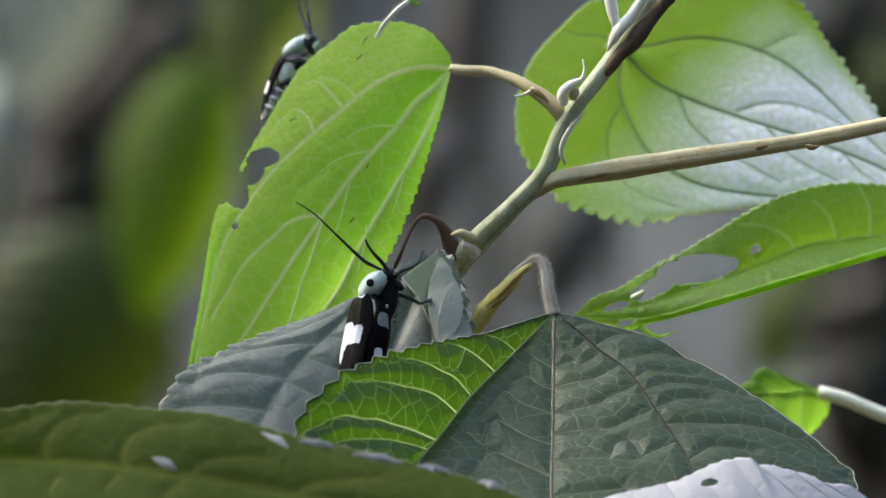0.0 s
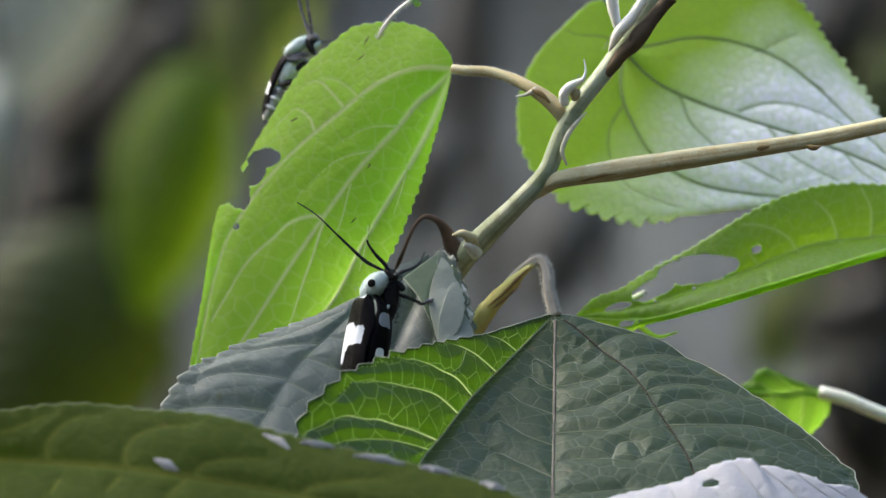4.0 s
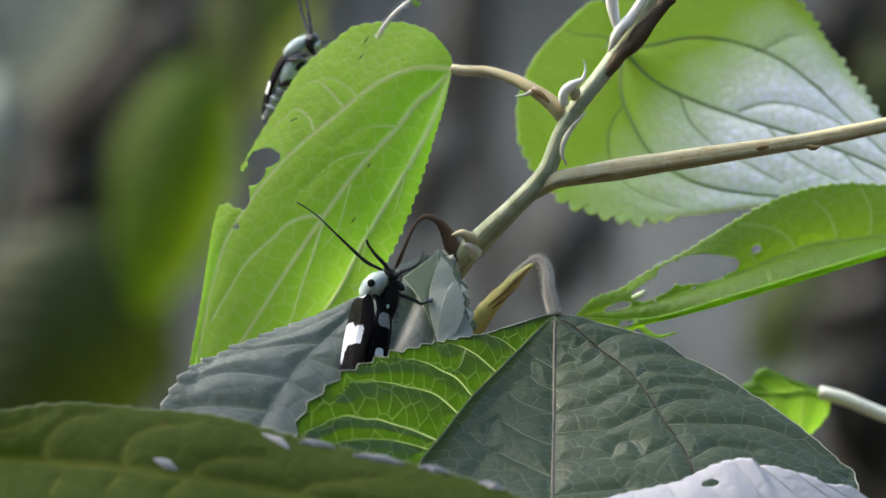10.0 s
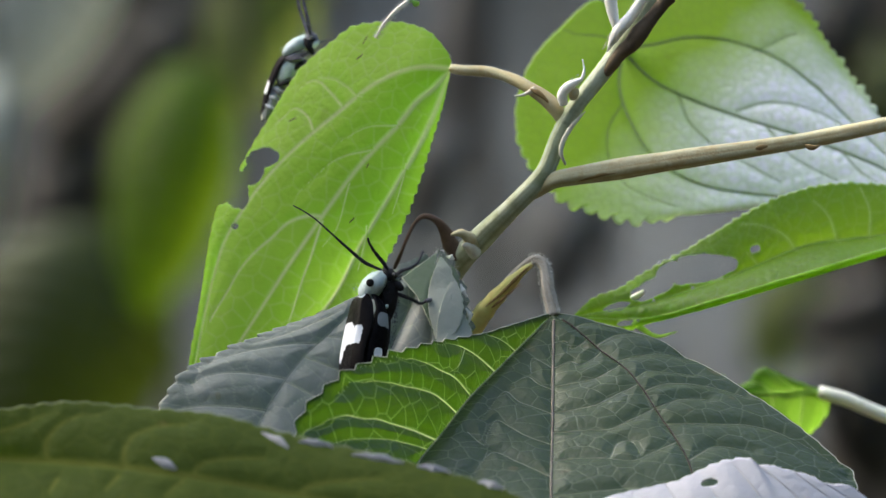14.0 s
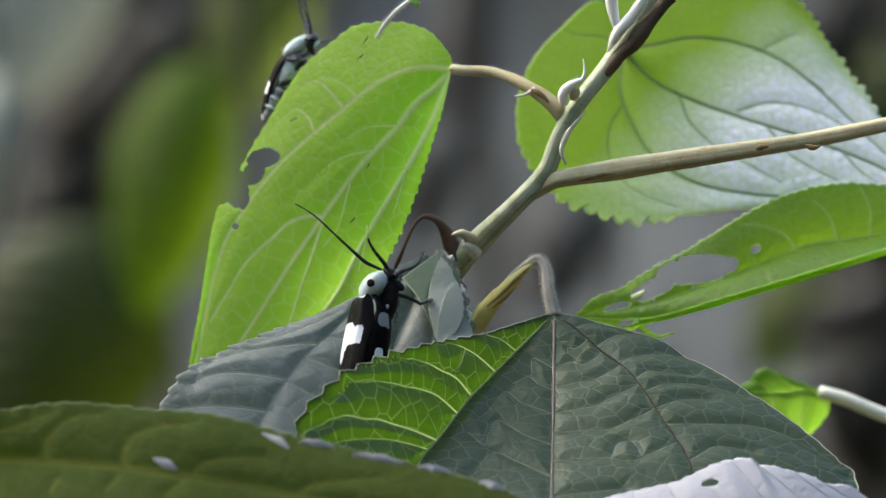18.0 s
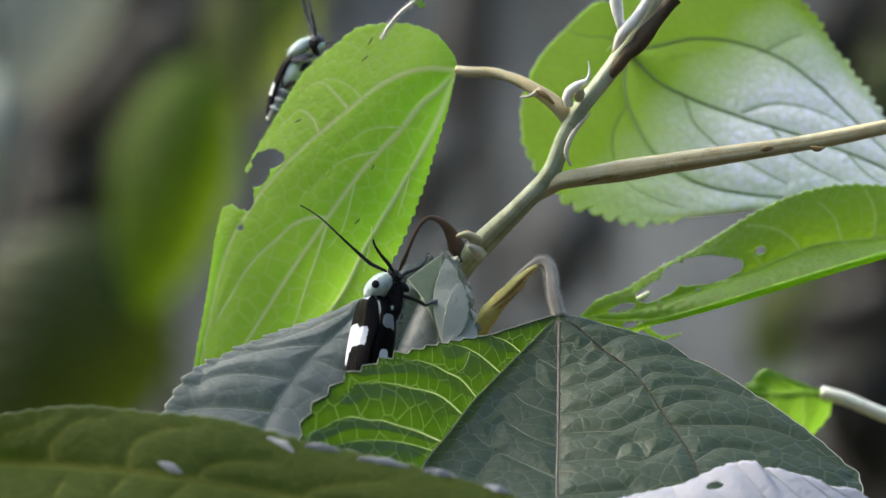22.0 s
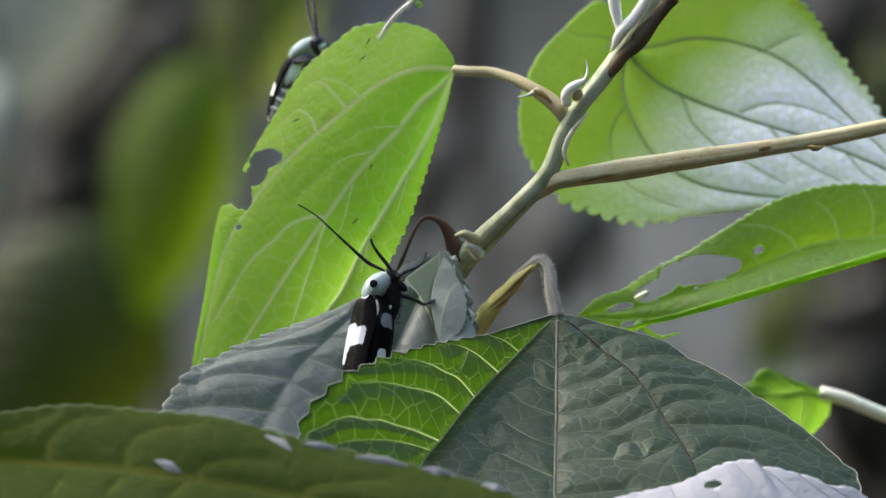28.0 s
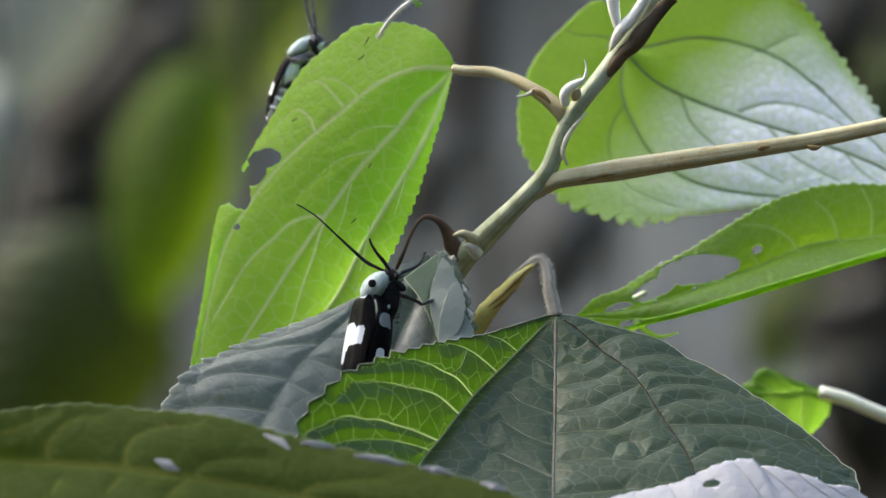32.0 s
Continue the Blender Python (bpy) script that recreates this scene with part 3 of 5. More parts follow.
def ground_sheet():
    bm = bmesh.new()
    rings = [0.0, 0.6, 1.2, 2, 3, 4.5, 7, 12, 25, 60, 200, 900, 3000]
    rows = []
    for r in rings:
        row = []
        for k in range(48):
            a = 2 * math.pi * k / 48
            x, y = r * math.cos(a), r * math.sin(a)
            h = 0.05 * noise.noise(Vector((x * 0.8, y * 0.8, 0))) if 0 < r < 30 else 0
            row.append(bm.verts.new((x, y, min(h, 0.03) - 0.02)))
        rows.append(row)
    for a, b in zip(rows, rows[1:]):
        for k in range(48):
            bm.faces.new((a[k], b[k], b[(k + 1) % 48], a[(k + 1) % 48]))
    bmesh.ops.remove_doubles(bm, verts=bm.verts, dist=1e-4)
    bmesh.ops.recalc_face_normals(bm, faces=bm.faces)
    tagged(part("ground", bm, soil(), None), "dark brown forest soil with leaf litter", "ground", kind="structure")


def slope():
    bm = bmesh.new()
    rows = []
    for i in range(60):
        t = i / 59
        row = []
        for k in range(90):
            x = -6 + 12 * k / 89
            y = 5.2 + 1.6 * t + 0.25 * noise.noise(Vector((x * 0.9, t * 3, 2))) + 0.02 * x * x
            z = -0.1 + 2.9 * t + 0.12 * noise.noise(Vector((x * 2.5, t * 6, 5)))
            row.append(bm.verts.new((x, y, z)))
        rows.append(row)
    for a, b in zip(rows, rows[1:]):
        for k in range(89):
            bm.faces.new((a[k], a[k + 1], b[k + 1], b[k]))
    tagged(part("backdrop", bm, bank(), None), "grey bare earth bank in the forest shade", "bank", kind="structure")


def sky_block_belt():
    """An unseen ring of dark wood, made tall to cut off low sky light."""
    n = Net("sky_block_green")
    c = n.mix(n.noise(0.7, 6), (0.02, 0.03, 0.014), (0.05, 0.075, 0.025))
    n.surface(n.mix(n.noise(6, 5), c, (0.03, 0.045, 0.015)), 0.9, 0.1)
    n.bump(n.noise(3, 6), 1.0, 0.3)
    bm = bmesh.new()
    rows = []
    for i in range(14):
        row = []
        for k in range(120):
            a = 2 * math.pi * k / 120
            t = i / 13
            r = 16 + 1.4 * noise.noise(Vector((math.cos(a) * 5, math.sin(a) * 5, t * 4)))
            z = -0.1 + t * (11.0 + 2.5 * noise.noise(Vector((math.cos(a) * 9, math.sin(a) * 9, 1))))
            row.append(bm.verts.new((r * math.cos(a), r * math.sin(a), z)))
        rows.append(row)
    for a, b in zip(rows, rows[1:]):
        for k in range(120):
            bm.faces.new((a[k], a[(k + 1) % 120], b[(k + 1) % 120], b[k]))
    tagged(part("backdrop", bm, n.m, None), "unseen dark green forest wall all round, raised to block low sky", "forest", kind="structure")


def back_leaf_material(name, a, b, tr, share=0.5):
    n = Net(name)
    c = n.mix(n.noise(9, 4), a, b)
    n.surface(c, 0.5, 0.35)
    t = n.t.nodes.new("ShaderNodeBsdfTranslucent")
    n.put(t.inputs["Color"], n.mix(n.noise(7, 3), tr, tuple(v * 0.7 for v in tr)))
    mix = n.t.nodes.new("ShaderNodeMixShader")
    mix.inputs[0].default_value = share
    n.t.links.new(n.b.outputs[0], mix.inputs[1])
    n.t.links.new(t.outputs[0], mix.inputs[2])
    n.t.links.new(mix.outputs[0], n.out.inputs[0])
    return n.m


BACK = {
    # greyed leaf colour that stands in for soft shade behind
    "shade": back_leaf_material("far_shade_toned_leaf", (0.10, 0.10, 0.098), (0.135, 0.135, 0.13), (0.06, 0.065, 0.04), 0.2),
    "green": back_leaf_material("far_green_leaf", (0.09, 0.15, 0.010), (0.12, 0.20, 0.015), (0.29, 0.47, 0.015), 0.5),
    # near-black leaf colour that stands in for deep forest shade
    "shadow": back_leaf_material("far_shadow_toned_leaf", (0.016, 0.016, 0.014), (0.03, 0.029, 0.026), (0.02, 0.025, 0.012), 0.15),
    "dark": back_leaf_material("far_dark_leaf", (0.034, 0.050, 0.008), (0.046, 0.066, 0.012), (0.085, 0.13, 0.01), 0.35),
    "olive": back_leaf_material("far_olive_leaf", (0.11, 0.14, 0.035), (0.15, 0.18, 0.055), (0.32, 0.42, 0.08), 0.5),
    "pale": back_leaf_material("far_pale_leaf", (0.45, 0.48, 0.42), (0.58, 0.61, 0.55), (0.4, 0.46, 0.36), 0.3),
}


def back_plant(kind, top, base_tip, half, label, root_shift=0.05):
    """A plant far behind: one stem from the ground with the hanging leaf that shows."""
    a, b = Vector(top), Vector(base_tip)
    root = Vector((a.x + root_shift, a.y + 0.05, -0.01))
    plant = empty("forest_plant", root, label, "plant", "plants of the forest behind")
    stem = smooth([root, Vector((root.x, root.y, a.z * 0.6)), a + Vector((root_shift * 0.3, 0.03, 0.05)), a])
    tube("stem", stem, (0.006, 0.004, 0.002), MAT["bark"], plant, sides=8)
    d = b - a
    side = d.cross(Vector((0, 1, 0))).normalized() * half
    bend = Vector((0, -0.02, 0))
    rails = []
    for s in (-1, 0, 1):
        pts = [a + d * t + side * s * w + bend * (1 - abs(s)) * w for t, w in ((0, 0), (0.12, 0.6), (0.3, 0.97), (0.5, 1.0), (0.75, 0.72), (0.92, 0.3), (1, 0))]
        rails.append(smooth(pts))
    bl = Blade(rails, 60, 10, 0.004, 0.004, ((12, -0.12, 0.2), (12, 0.12, 0.2)), (half * 0.05, 18, 1), seed=3)
    blade = bl.build("leaf", BACK[kind], plant)
    tube("midrib", np.array([bl.spot(i / 40, 1, 0.0006) for i in range(1, 39)]), (half * 0.03, half * 0.01), MAT["vein_near"], blade, sides=6)
    settle(plant)
    return plant


def sapling(top, foot, half, label):
    a, b = Vector(top), Vector(foot)
    d = (a - b).normalized()
    low = b - d * (b.z / d.z) * 1.0
    high = a + d * 2.2
    tree = empty("sapling", (low.x, low.y, -0.02), label, "tree", "thin trees of the forest behind")
    pts = [low + Vector((0, 0, -0.02)), b, (a + b) / 2 + Vector((half * 0.2, 0, 0)), a, high]
    tube("trunk", smooth(pts), (half * 1.25, half, half * 0.9, half * 0.6), MAT["bark"], tree, sides=18, knob=0.08)
    rng = random.Random(int(half * 9999))
    for k in range(5):
        p = a.lerp(high, 0.3 + 0.15 * k)
        w = Vector((rng.uniform(-1, 1), rng.uniform(-0.3, 1), rng.uniform(0.3, 0.9))) * 0.5
        tube("limb", smooth([p, p + w * 0.5 + Vector((0, 0, -0.03)), p + w]), (half * 0.35, half * 0.1), MAT["bark"], tree, sides=8)
    settle(tree)


ground_sheet()
slope()
sky_block_belt()
sapling(mm(-158.54, 2600, 137.18), mm(-192.76, 2600, -103.77), 0.028, "slim dark-barked sapling standing in forest shade")
# leaf added as a dark patch; its colour carries the shade
back_plant("shade", mm(12, 2500, 140), mm(-2, 2500, 12), 0.014, "forest plant with a dark leaf colour standing for shade", 0.025)
sapling(mm(211.29, 2500, 133.83), mm(208.62, 2500, -122.61), 0.032, "dark-barked young tree standing in forest shade")
back_plant("green", mm(-94, 1700, 72), mm(-113, 1700, -26), 0.022, "forest plant with a hanging bright green leaf")
back_plant("dark", mm(-134.85, 1900, 11.58), mm(-173.44, 1900, -95.12), 0.043, "forest plant with a dark green leaf")
back_plant("olive", mm(-64.47, 1900, 125.08), mm(-90.58, 1900, 47.9), 0.023, "forest plant with an olive green leaf")
back_plant("pale", mm(-162.02, 2100, 168.51), mm(-188.46, 2100, 55.53), 0.037, "forest plant with a pale grey-green leaf")
back_plant("olive", mm(166.46, 2300, -9.9), mm(141.09, 2300, -55.57), 0.016, "forest plant with an olive green leaf")
back_plant("dark", mm(170.06, 1700, 74.99), mm(160.45, 1700, 23.71), 0.012, "forest plant with a dark green leaf")
# dark leaves from here on paint the shaded patches of the background
back_plant("shadow", mm(-109.9, 2250, 105.4), mm(-176.3, 2250, 40.3), 0.012, "forest plant with a broad leaf coloured dark to stand for shade", -0.03)
back_plant("shadow", mm(-152, 2300, 58), mm(-188, 2300, -24), 0.024, "forest plant with a broad leaf coloured dark to stand for shade", -0.04)
back_plant("shadow", mm(-144.0, 2100, -45.4), mm(-157.2, 2100, -76.7), 0.010, "forest plant with a small leaf coloured dark to stand for shade", 0.02)
back_plant("shade", mm(4.1, 2300, 57.3), mm(-15.0, 2300, 5.3), 0.011, "forest plant with a narrow leaf coloured dark to stand for shade", 0.03)
back_plant("shadow", mm(176.9, 2200, -39.3), mm(191.7, 2200, -108.5), 0.019, "forest plant with a broad leaf coloured dark to stand for shade", 0.05)
back_plant("shadow", mm(179.3, 2250, 115.4), mm(166.8, 2250, 60.3), 0.013, "forest plant with a leaf coloured dark to stand for shade", 0.03)
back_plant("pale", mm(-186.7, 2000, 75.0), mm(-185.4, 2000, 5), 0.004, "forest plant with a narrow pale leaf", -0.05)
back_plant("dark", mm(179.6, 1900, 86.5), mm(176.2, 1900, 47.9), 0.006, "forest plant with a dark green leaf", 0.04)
back_plant("shade", mm(67.5, 2450, 29.3), mm(43.8, 2450, -31.4), 0.018, "forest plant with a broad leaf coloured dark to stand for shade", 0.03)
back_plant("shadow", mm(198.9, 2150, -19.3), mm(147.7, 2150, -38.8), 0.009, "forest plant with a drooping leaf coloured dark to stand for shade", 0.06)

# ---------------------------------------------------------------- the shrub with the moths
shrub = empty("shrub", mm(-9.19, 140, -1312.31), "green shrub with toothed leaves, some eaten, on a grey-green stem", "shrub")
shrub.location.z = 0

# stem and twigs
tube("stem", rail(39.51, 4, 47.23,  35.67, 3, 40.68,  32.64, 2, 35.95,  29.42, 1, 31.42,  24.2, 0, 24.8,  21.4, 0, 19.8,  18.8, 0, 13.3,  14.11, 1, 8.11,  8.43, 6, 2.51,  2.83, 15, -3.33,  -2.44, 26, -10.58,  -6.59, 44, -24.6,  -8.85, 80, -58.89),
     (0.0018, 0.0016, 0.0014, 0.0016, 0.0019, 0.0022, 0.0025, 0.0026, 0.0026, 0.0027, 0.0028, 0.0029, 0.0030), MAT["stem"], shrub, "grey-green stem", sides=30, knob=0.06, step=2, flute=0.035)
tube("lower_stem", rail(-8.31, 77, -54.57,  -10.15, 120, -276.43,  -9.16, 135, -824.12,  -9.19, 140, -1312.31), (0.003, 0.006), MAT["stem"], shrub, sides=14)
tube("shoot", rail(31.49, -0.5, 38.7,  31.08, -1, 40.48,  30.68, -1, 42.38,  30.38, -1, 44.68), (0.0006, 0.0009, 0.0011, 0.0012), MAT["young"], shrub, "white hairy young shoot", knob=0.05)
tube("shoot", rail(29.9, 0.2, 34.71,  30.88, -0.8, 36.69,  31.87, -1.4, 38.47,  33.77, -1.4, 40.57,  35.47, -1.2, 43.07,  36.47, -1, 44.88), (0.0001, 0.0008, 0.0011, 0.0010, 0.0009, 0.0008), MAT["young"], shrub, "white hairy young shoot", knob=0.05)
tube("bark_strip", rail(27.34, 2.2, 27.95,  29.11, 0.6, 30.12,  30.69, -0.3, 32.3,  32.48, -0.8, 34.59,  34.18, -0.8, 35.99,  35.38, -0.8, 37.69,  37.28, -0.6, 40.09,  40.8, 0, 44.51), (0.0001, 0.0007, 0.0011, 0.0014, 0.0016, 0.0012, 0.0013, 0.0015), MAT["strip"], shrub, "dark brown bark", knob=0.16)
branch = tube("branch", rail(16.61, 1, 9.91,  20.1, -0.3, 11.9,  22.59, -0.6, 12.49,  30.58, -1, 13.79,  41.52, -3, 15.47,  56.41, -5, 17.64,  66.33, -6, 19.22,  77.98, -8, 21.58,  93.04, -9, 24.95,  105.89, -10, 27.91), (0.0014, 0.0019, 0.00165, 0.0014, 0.00135, 0.0013, 0.0013), MAT["branch"], shrub, "tan leaf stalk with brown marks", sides=30, knob=0.06, step=3, flute=0.04)
tube("stalk", rail(2.21, 8, 31.97,  4.62, 7, 31.55,  8.63, 6, 31.33,  12.63, 4, 30.18,  16.12, 2, 28.34,  19.11, 1, 26.32,  21.1, 0.3, 24.2,  22.4, 1, 22.2), (0.0008, 0.0009, 0.00095, 0.0011, 0.0014, 0.0013), MAT["branch"], shrub, "pale leaf stalk with a reddish foot", knob=0.06)
tube("stipule", rail(22.17, -2, 25.28,  21.86, -2.6, 26.86,  22.56, -3, 28.15,  24.05, -3, 29.15,  25.35, -3, 29.95,  25.75, -3, 31.55,  25.45, -3, 33.34), (0.0008, 0.0009, 0.0008, 0.0006, 0.00035, 0.0002, 0.0001), MAT["young"], shrub, "curled white stipule", knob=0.15)
blob("bud", *axes_along(Vector(mm(23.47, -2, 26.07)), Vector(mm(24.46, -2.2, 28.27)), 0.0009, 0.0009), MAT["branch"], shrub, "small greenish bud", 0.1)
tube("stipule", rail(25.98, -1, 24.09,  24.47, -1.6, 22.49,  23.07, -2, 20.68,  21.96, -2.4, 18.68,  21.67, -2.4, 16.68,  22.47, -2, 14.69), (0.0001, 0.0003, 0.0004, 0.00045, 0.0004, 0.0002), MAT["petiole"], shrub, "thin pale stipule", flat=0.6, knob=0.1)
tube("stipule", rail(17.11, 1, 28.12,  15.1, 0, 27.1,  13.4, 0, 26.9), (0.0006, 0.0003, 0.0001), MAT["petiole"], shrub)
tube("bud", rail(6.63, 7, 0.1,  5.42, 5, 1.71,  4.01, 4, 2.61,  2.21, 4, 2.31), (0.0013, 0.0012, 0.0008, 0.0002), MAT["branch"], shrub, "small pale bud", knob=0.1)
tube("bud", rail(6.63, 6, -1.1,  5.22, 4.5, 0.3,  4.21, 4, 0.5), (0.0012, 0.0010, 0.0003), MAT["petiole"], shrub, "small pale bud")
tube("dry_stalk", rail(3.83, 11, -1.91,  2.42, 11, 0.1,  1.21, 10, 2.92,  -0.4, 9, 4.93,  -2.62, 9, 5.63,  -4.23, 9, 4.33,  -5.43, 9, 2.11,  -6.64, 10, -0.91,  -7.97, 13, -3.93), (0.0012, 0.0015, 0.0011, 0.0006, 0.0004, 0.0003, 0.0003, 0.0004, 0.0002), MAT["dry"], shrub, "withered brown leaf stalk", flat=0.7, knob=0.12)
tube("stalk", rail(-3.68, 34, -25.47,  1.63, 24, -18.7,  6.16, 14, -13.53,  10.16, 9, -8.95,  14.15, 5, -4.41,  16.43, 3, -2.51,  17.82, 2, -2.2,  18.81, 1, -3.7,  19.2, 0, -6.9,  20.09, -0.5, -10.7,  20.39, -1, -12.09), (0.0022, 0.0021, 0.0019, 0.0013, 0.0008, 0.0007, 0.0009, 0.00095, 0.00095, 0.001, 0.0011), MAT["fuzzy"], shrub, "hairy leaf stalk bent over at its top", sides=30, knob=0.12, step=3, flute=0.1)
tube("rind", rail(5.64, 12, -15.02,  8.65, 9, -10.76,  11.65, 6, -7.43,  14.64, 3.6, -4.41,  16.62, 2, -2.9), (0.002, 0.0018, 0.0015, 0.001, 0.0004), MAT["yellow"], shrub, "yellow rind of the stalk", knob=0.1)
tube("tendril", rail(-3.89, -3, 44.61,  -5.89, -3.5, 43.2,  -7.88, -3.5, 41.5,  -9.58, -3.5, 39.51,  -11.18, -3, 37.03), (0.0002, 0.0003, 0.0003, 0.00033, 0.00012), MAT["young"], shrub, "thin white hairy tip of a shoot", knob=0.2)

for mark in (rail(55.78, -8.6, 17.41,  56.96, -8.9, 17.7,  57.96, -8.7, 17.9), rail(64.4, -9.3, 18,  65.88, -9.6, 17.6,  67.08, -9.4, 18), rail(23.27, -1.6, 11.7,  27.26, -2.2, 12.69,  32.24, -3, 13.48), rail(16.29, -0.6, 28.1,  18.09, -1.2, 27.09,  19.48, -1.2, 25.69)):
    tube("stalk_scar", mark, (0.0002, 0.0006, 0.0005, 0.0002), MAT["scar"], shrub, "brown mark on a leaf stalk", flat=0.5, knob=0.3, step=12)
tube("rind_scar", rail(8.43, 6, -10.44,  11.13, 4.2, -8.12,  14.12, 2.4, -5.11,  16.12, 1.4, -3.3), (0.0001, 0.0003, 0.0003, 0.0001), MAT["scar"], shrub, "brown scar along the stalk", flat=0.5, knob=0.25)
tube("rind_scar", rail(9.44, 7, -10.75,  11.84, 5, -8.73,  13.44, 4, -7.32,  14.63, 3.5, -6.41), (0.0001, 0.0003, 0.0002, 0.0001), MAT["scar"], shrub, "brown scar along the stalk", flat=0.5, knob=0.25)
for bract in (rail(-4.19, -3, 43.81,  -3.59, -3.5, 44.6,  -2.59, -3.5, 45.39), rail(-4.59, -3, 43.61,  -3.89, -3.4, 43,  -3.39, -3.6, 43.4), rail(-5.09, -3, 43.41,  -4.79, -3.6, 44.39,  -4.99, -3.6, 45.39)):
    tube("bract", bract, (0.0003, 0.0005, 0.0002), MAT["vein_lit"], shrub, "tiny green bract", flat=0.4, knob=0.2, step=12)
for mark in (rail(-15.9, 9.3, 4.43,  -15.29, 9.3, 5.03,  -14.89, 9.3, 5.43), rail(-12.87, 8.6, 14.18,  -12.57, 8.6, 14.68,  -12.37, 8.6, 15.09), rail(-26.74, 19, 22.68,  -26.03, 19, 23.09,  -25.42, 19, 23.29), rail(-13.56, 18, 36.53,  -13.06, 18, 37.34,  -12.75, 18, 37.95), rail(-14.76, 16, 33.66,  -14.05, 16, 34.16,  -13.54, 16, 34.67)):
    tube("blemish", mark, (0.00008, 0.00016, 0.00008), MAT["smudge"], shrub, "brown blemish on a leaf", flat=0.3, knob=0.3, step=16)
tube("frass", rail(11.97, -15.8, -23.65,  12.46, -16.8, -24.32,  13.05, -16.6, -24.13,  12.86, -16, -23.64), (0.0002, 0.0003, 0.0003, 0.0002), MAT["dry"], shrub, "brown speck on a leaf", knob=0.3, step=10)

# the leaf toned for backlight that hangs from the pale stalk
a1 = rail(2.31, 8, 31.68,  1.81, 10, 34.34,  -1.42, 14, 38.27,  -5.78, 18, 40.09,  -9.84, 20, 40.34,  -13.91, 22, 39.89,  -15.95, 23, 39.21,  -20.36, 26, 35.72,  -24.15, 27.5, 32.6,  -27.42, 28, 28.23,  -29.24, 27.5, 25.27,  -31.76, 26.5, 21.08,  -33.79, 26, 17.72,  -35.8, 25, 13.94,  -38.59, 23, 9.05,  -39.9, 22.5, 6.21,  -40.95, 20, -0.09,  -41.98, 17, -7.17,  -43.29, 13.5, -14.21,  -44.33, 11, -20.23,  -44.87, 9, -27.25,  -45.14, 8, -33.06)
a2 = rail(2.21, 7.5, 31.96,  -4.43, 9, 32.09,  -11.49, 12, 29.33,  -18.58, 15, 23.74,  -24.68, 17, 18.81,  -30.77, 18, 12.75,  -35.83, 18, 5.67,  -39.34, 17, -1.92,  -42.54, 12, -16.03,  -45.14, 8, -33.08)
a3 = rail(2.31, 7.5, 31.57,  -1.11, 8.5, 28.27,  -3.93, 9, 25.97,  -7.66, 10, 21.35,  -11.38, 10.5, 17.53,  -14.71, 11, 13.81,  -18.64, 11.3, 8.58,  -23.29, 11.8, 2.03,  -27.92, 11.5, -4.82,  -33.54, 10.5, -13.88,  -38.73, 9, -21.92,  -45.14, 8, -33.06)
a4 = rail(2.21, 8, 31.67,  -0.6, 9, 24.24,  -3.93, 10, 17.42,  -8.46, 11, 9.67,  -13.71, 12, 0.91,  -19.56, 12, -9.98,  -30.6, 10, -22.05,  -45.14, 8, -33.08)
a5 = rail(2.11, 8.5, 31.48,  0.81, 10, 25.77,  -1.51, 11, 18.74,  -3.42, 11.5, 12.70,  -6.25, 12, 4.94,  -9.48, 12.5, -1.92,  -14.51, 12, -10.99,  -24.58, 11, -22.06,  -45.14, 8, -33.08)
bites = ((mm(-31.5, 24, 16.16), 0.0031, 0.0018, 8), (mm(-33.22, 24, 13.51), 0.0026, 0.0019, 60), (mm(-36.24, 14, 10.4), 0.0021, 0.0035, 0, 0.2), (mm(-39.06, 14, 11.41), 0.0043, 0.0036, 30), (mm(-36.42, 9, 3.92), 0.0006, 0.0006, 0), (mm(-35.08, 12, 8.97), 0.0011, 0.0022, 0, 0.15))
lit_veins = [
    (0.0004, 0.25, 0.955, 0.281, 0.659, 0.306, 0.432, 0.328, 0.318, 0.358, 0.273),
    (0.0004, 0.325, 0.955, 0.336, 0.75, 0.367, 0.477, 0.394, 0.409, 0.425, 0.318),
    (0.0006, 0.436, 1.977, 0.456, 1.818, 0.494, 1.659, 0.539, 1.591, 0.583, 1.5, 0.636, 1.409, 0.692, 1.341, 0.764, 1.182),
    (0.0004, 0.442, 2.068, 0.514, 2.25, 0.581, 2.386, 0.661, 2.614),
    (0.00024, 0.2, 1.068, 0.256, 0.636, 0.311, 0.341),
    (0.00024, 0.25, 1.977, 0.317, 1.659, 0.378, 1.568, 0.444, 1.523),
    (0.00024, 0.172, 2, 0.228, 1.614, 0.294, 1.455),
    (0.00024, 0.228, 2.932, 0.283, 3.273, 0.333, 3.455),
    (0.00024, 0.389, 2.909, 0.431, 3.136, 0.478, 3.318),
    (0.00024, 0.339, 2.068, 0.428, 2.386, 0.489, 2.341),
]
leaf(shrub, "leaf toned bright green for backlight, with bitten margin", [a1, a2, a3, a4, a5], MAT["lit"], MAT["vein_lit"],
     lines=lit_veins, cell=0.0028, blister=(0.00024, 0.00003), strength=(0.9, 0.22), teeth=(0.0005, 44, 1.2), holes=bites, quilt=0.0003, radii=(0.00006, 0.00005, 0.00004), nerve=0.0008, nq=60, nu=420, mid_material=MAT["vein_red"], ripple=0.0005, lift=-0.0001)

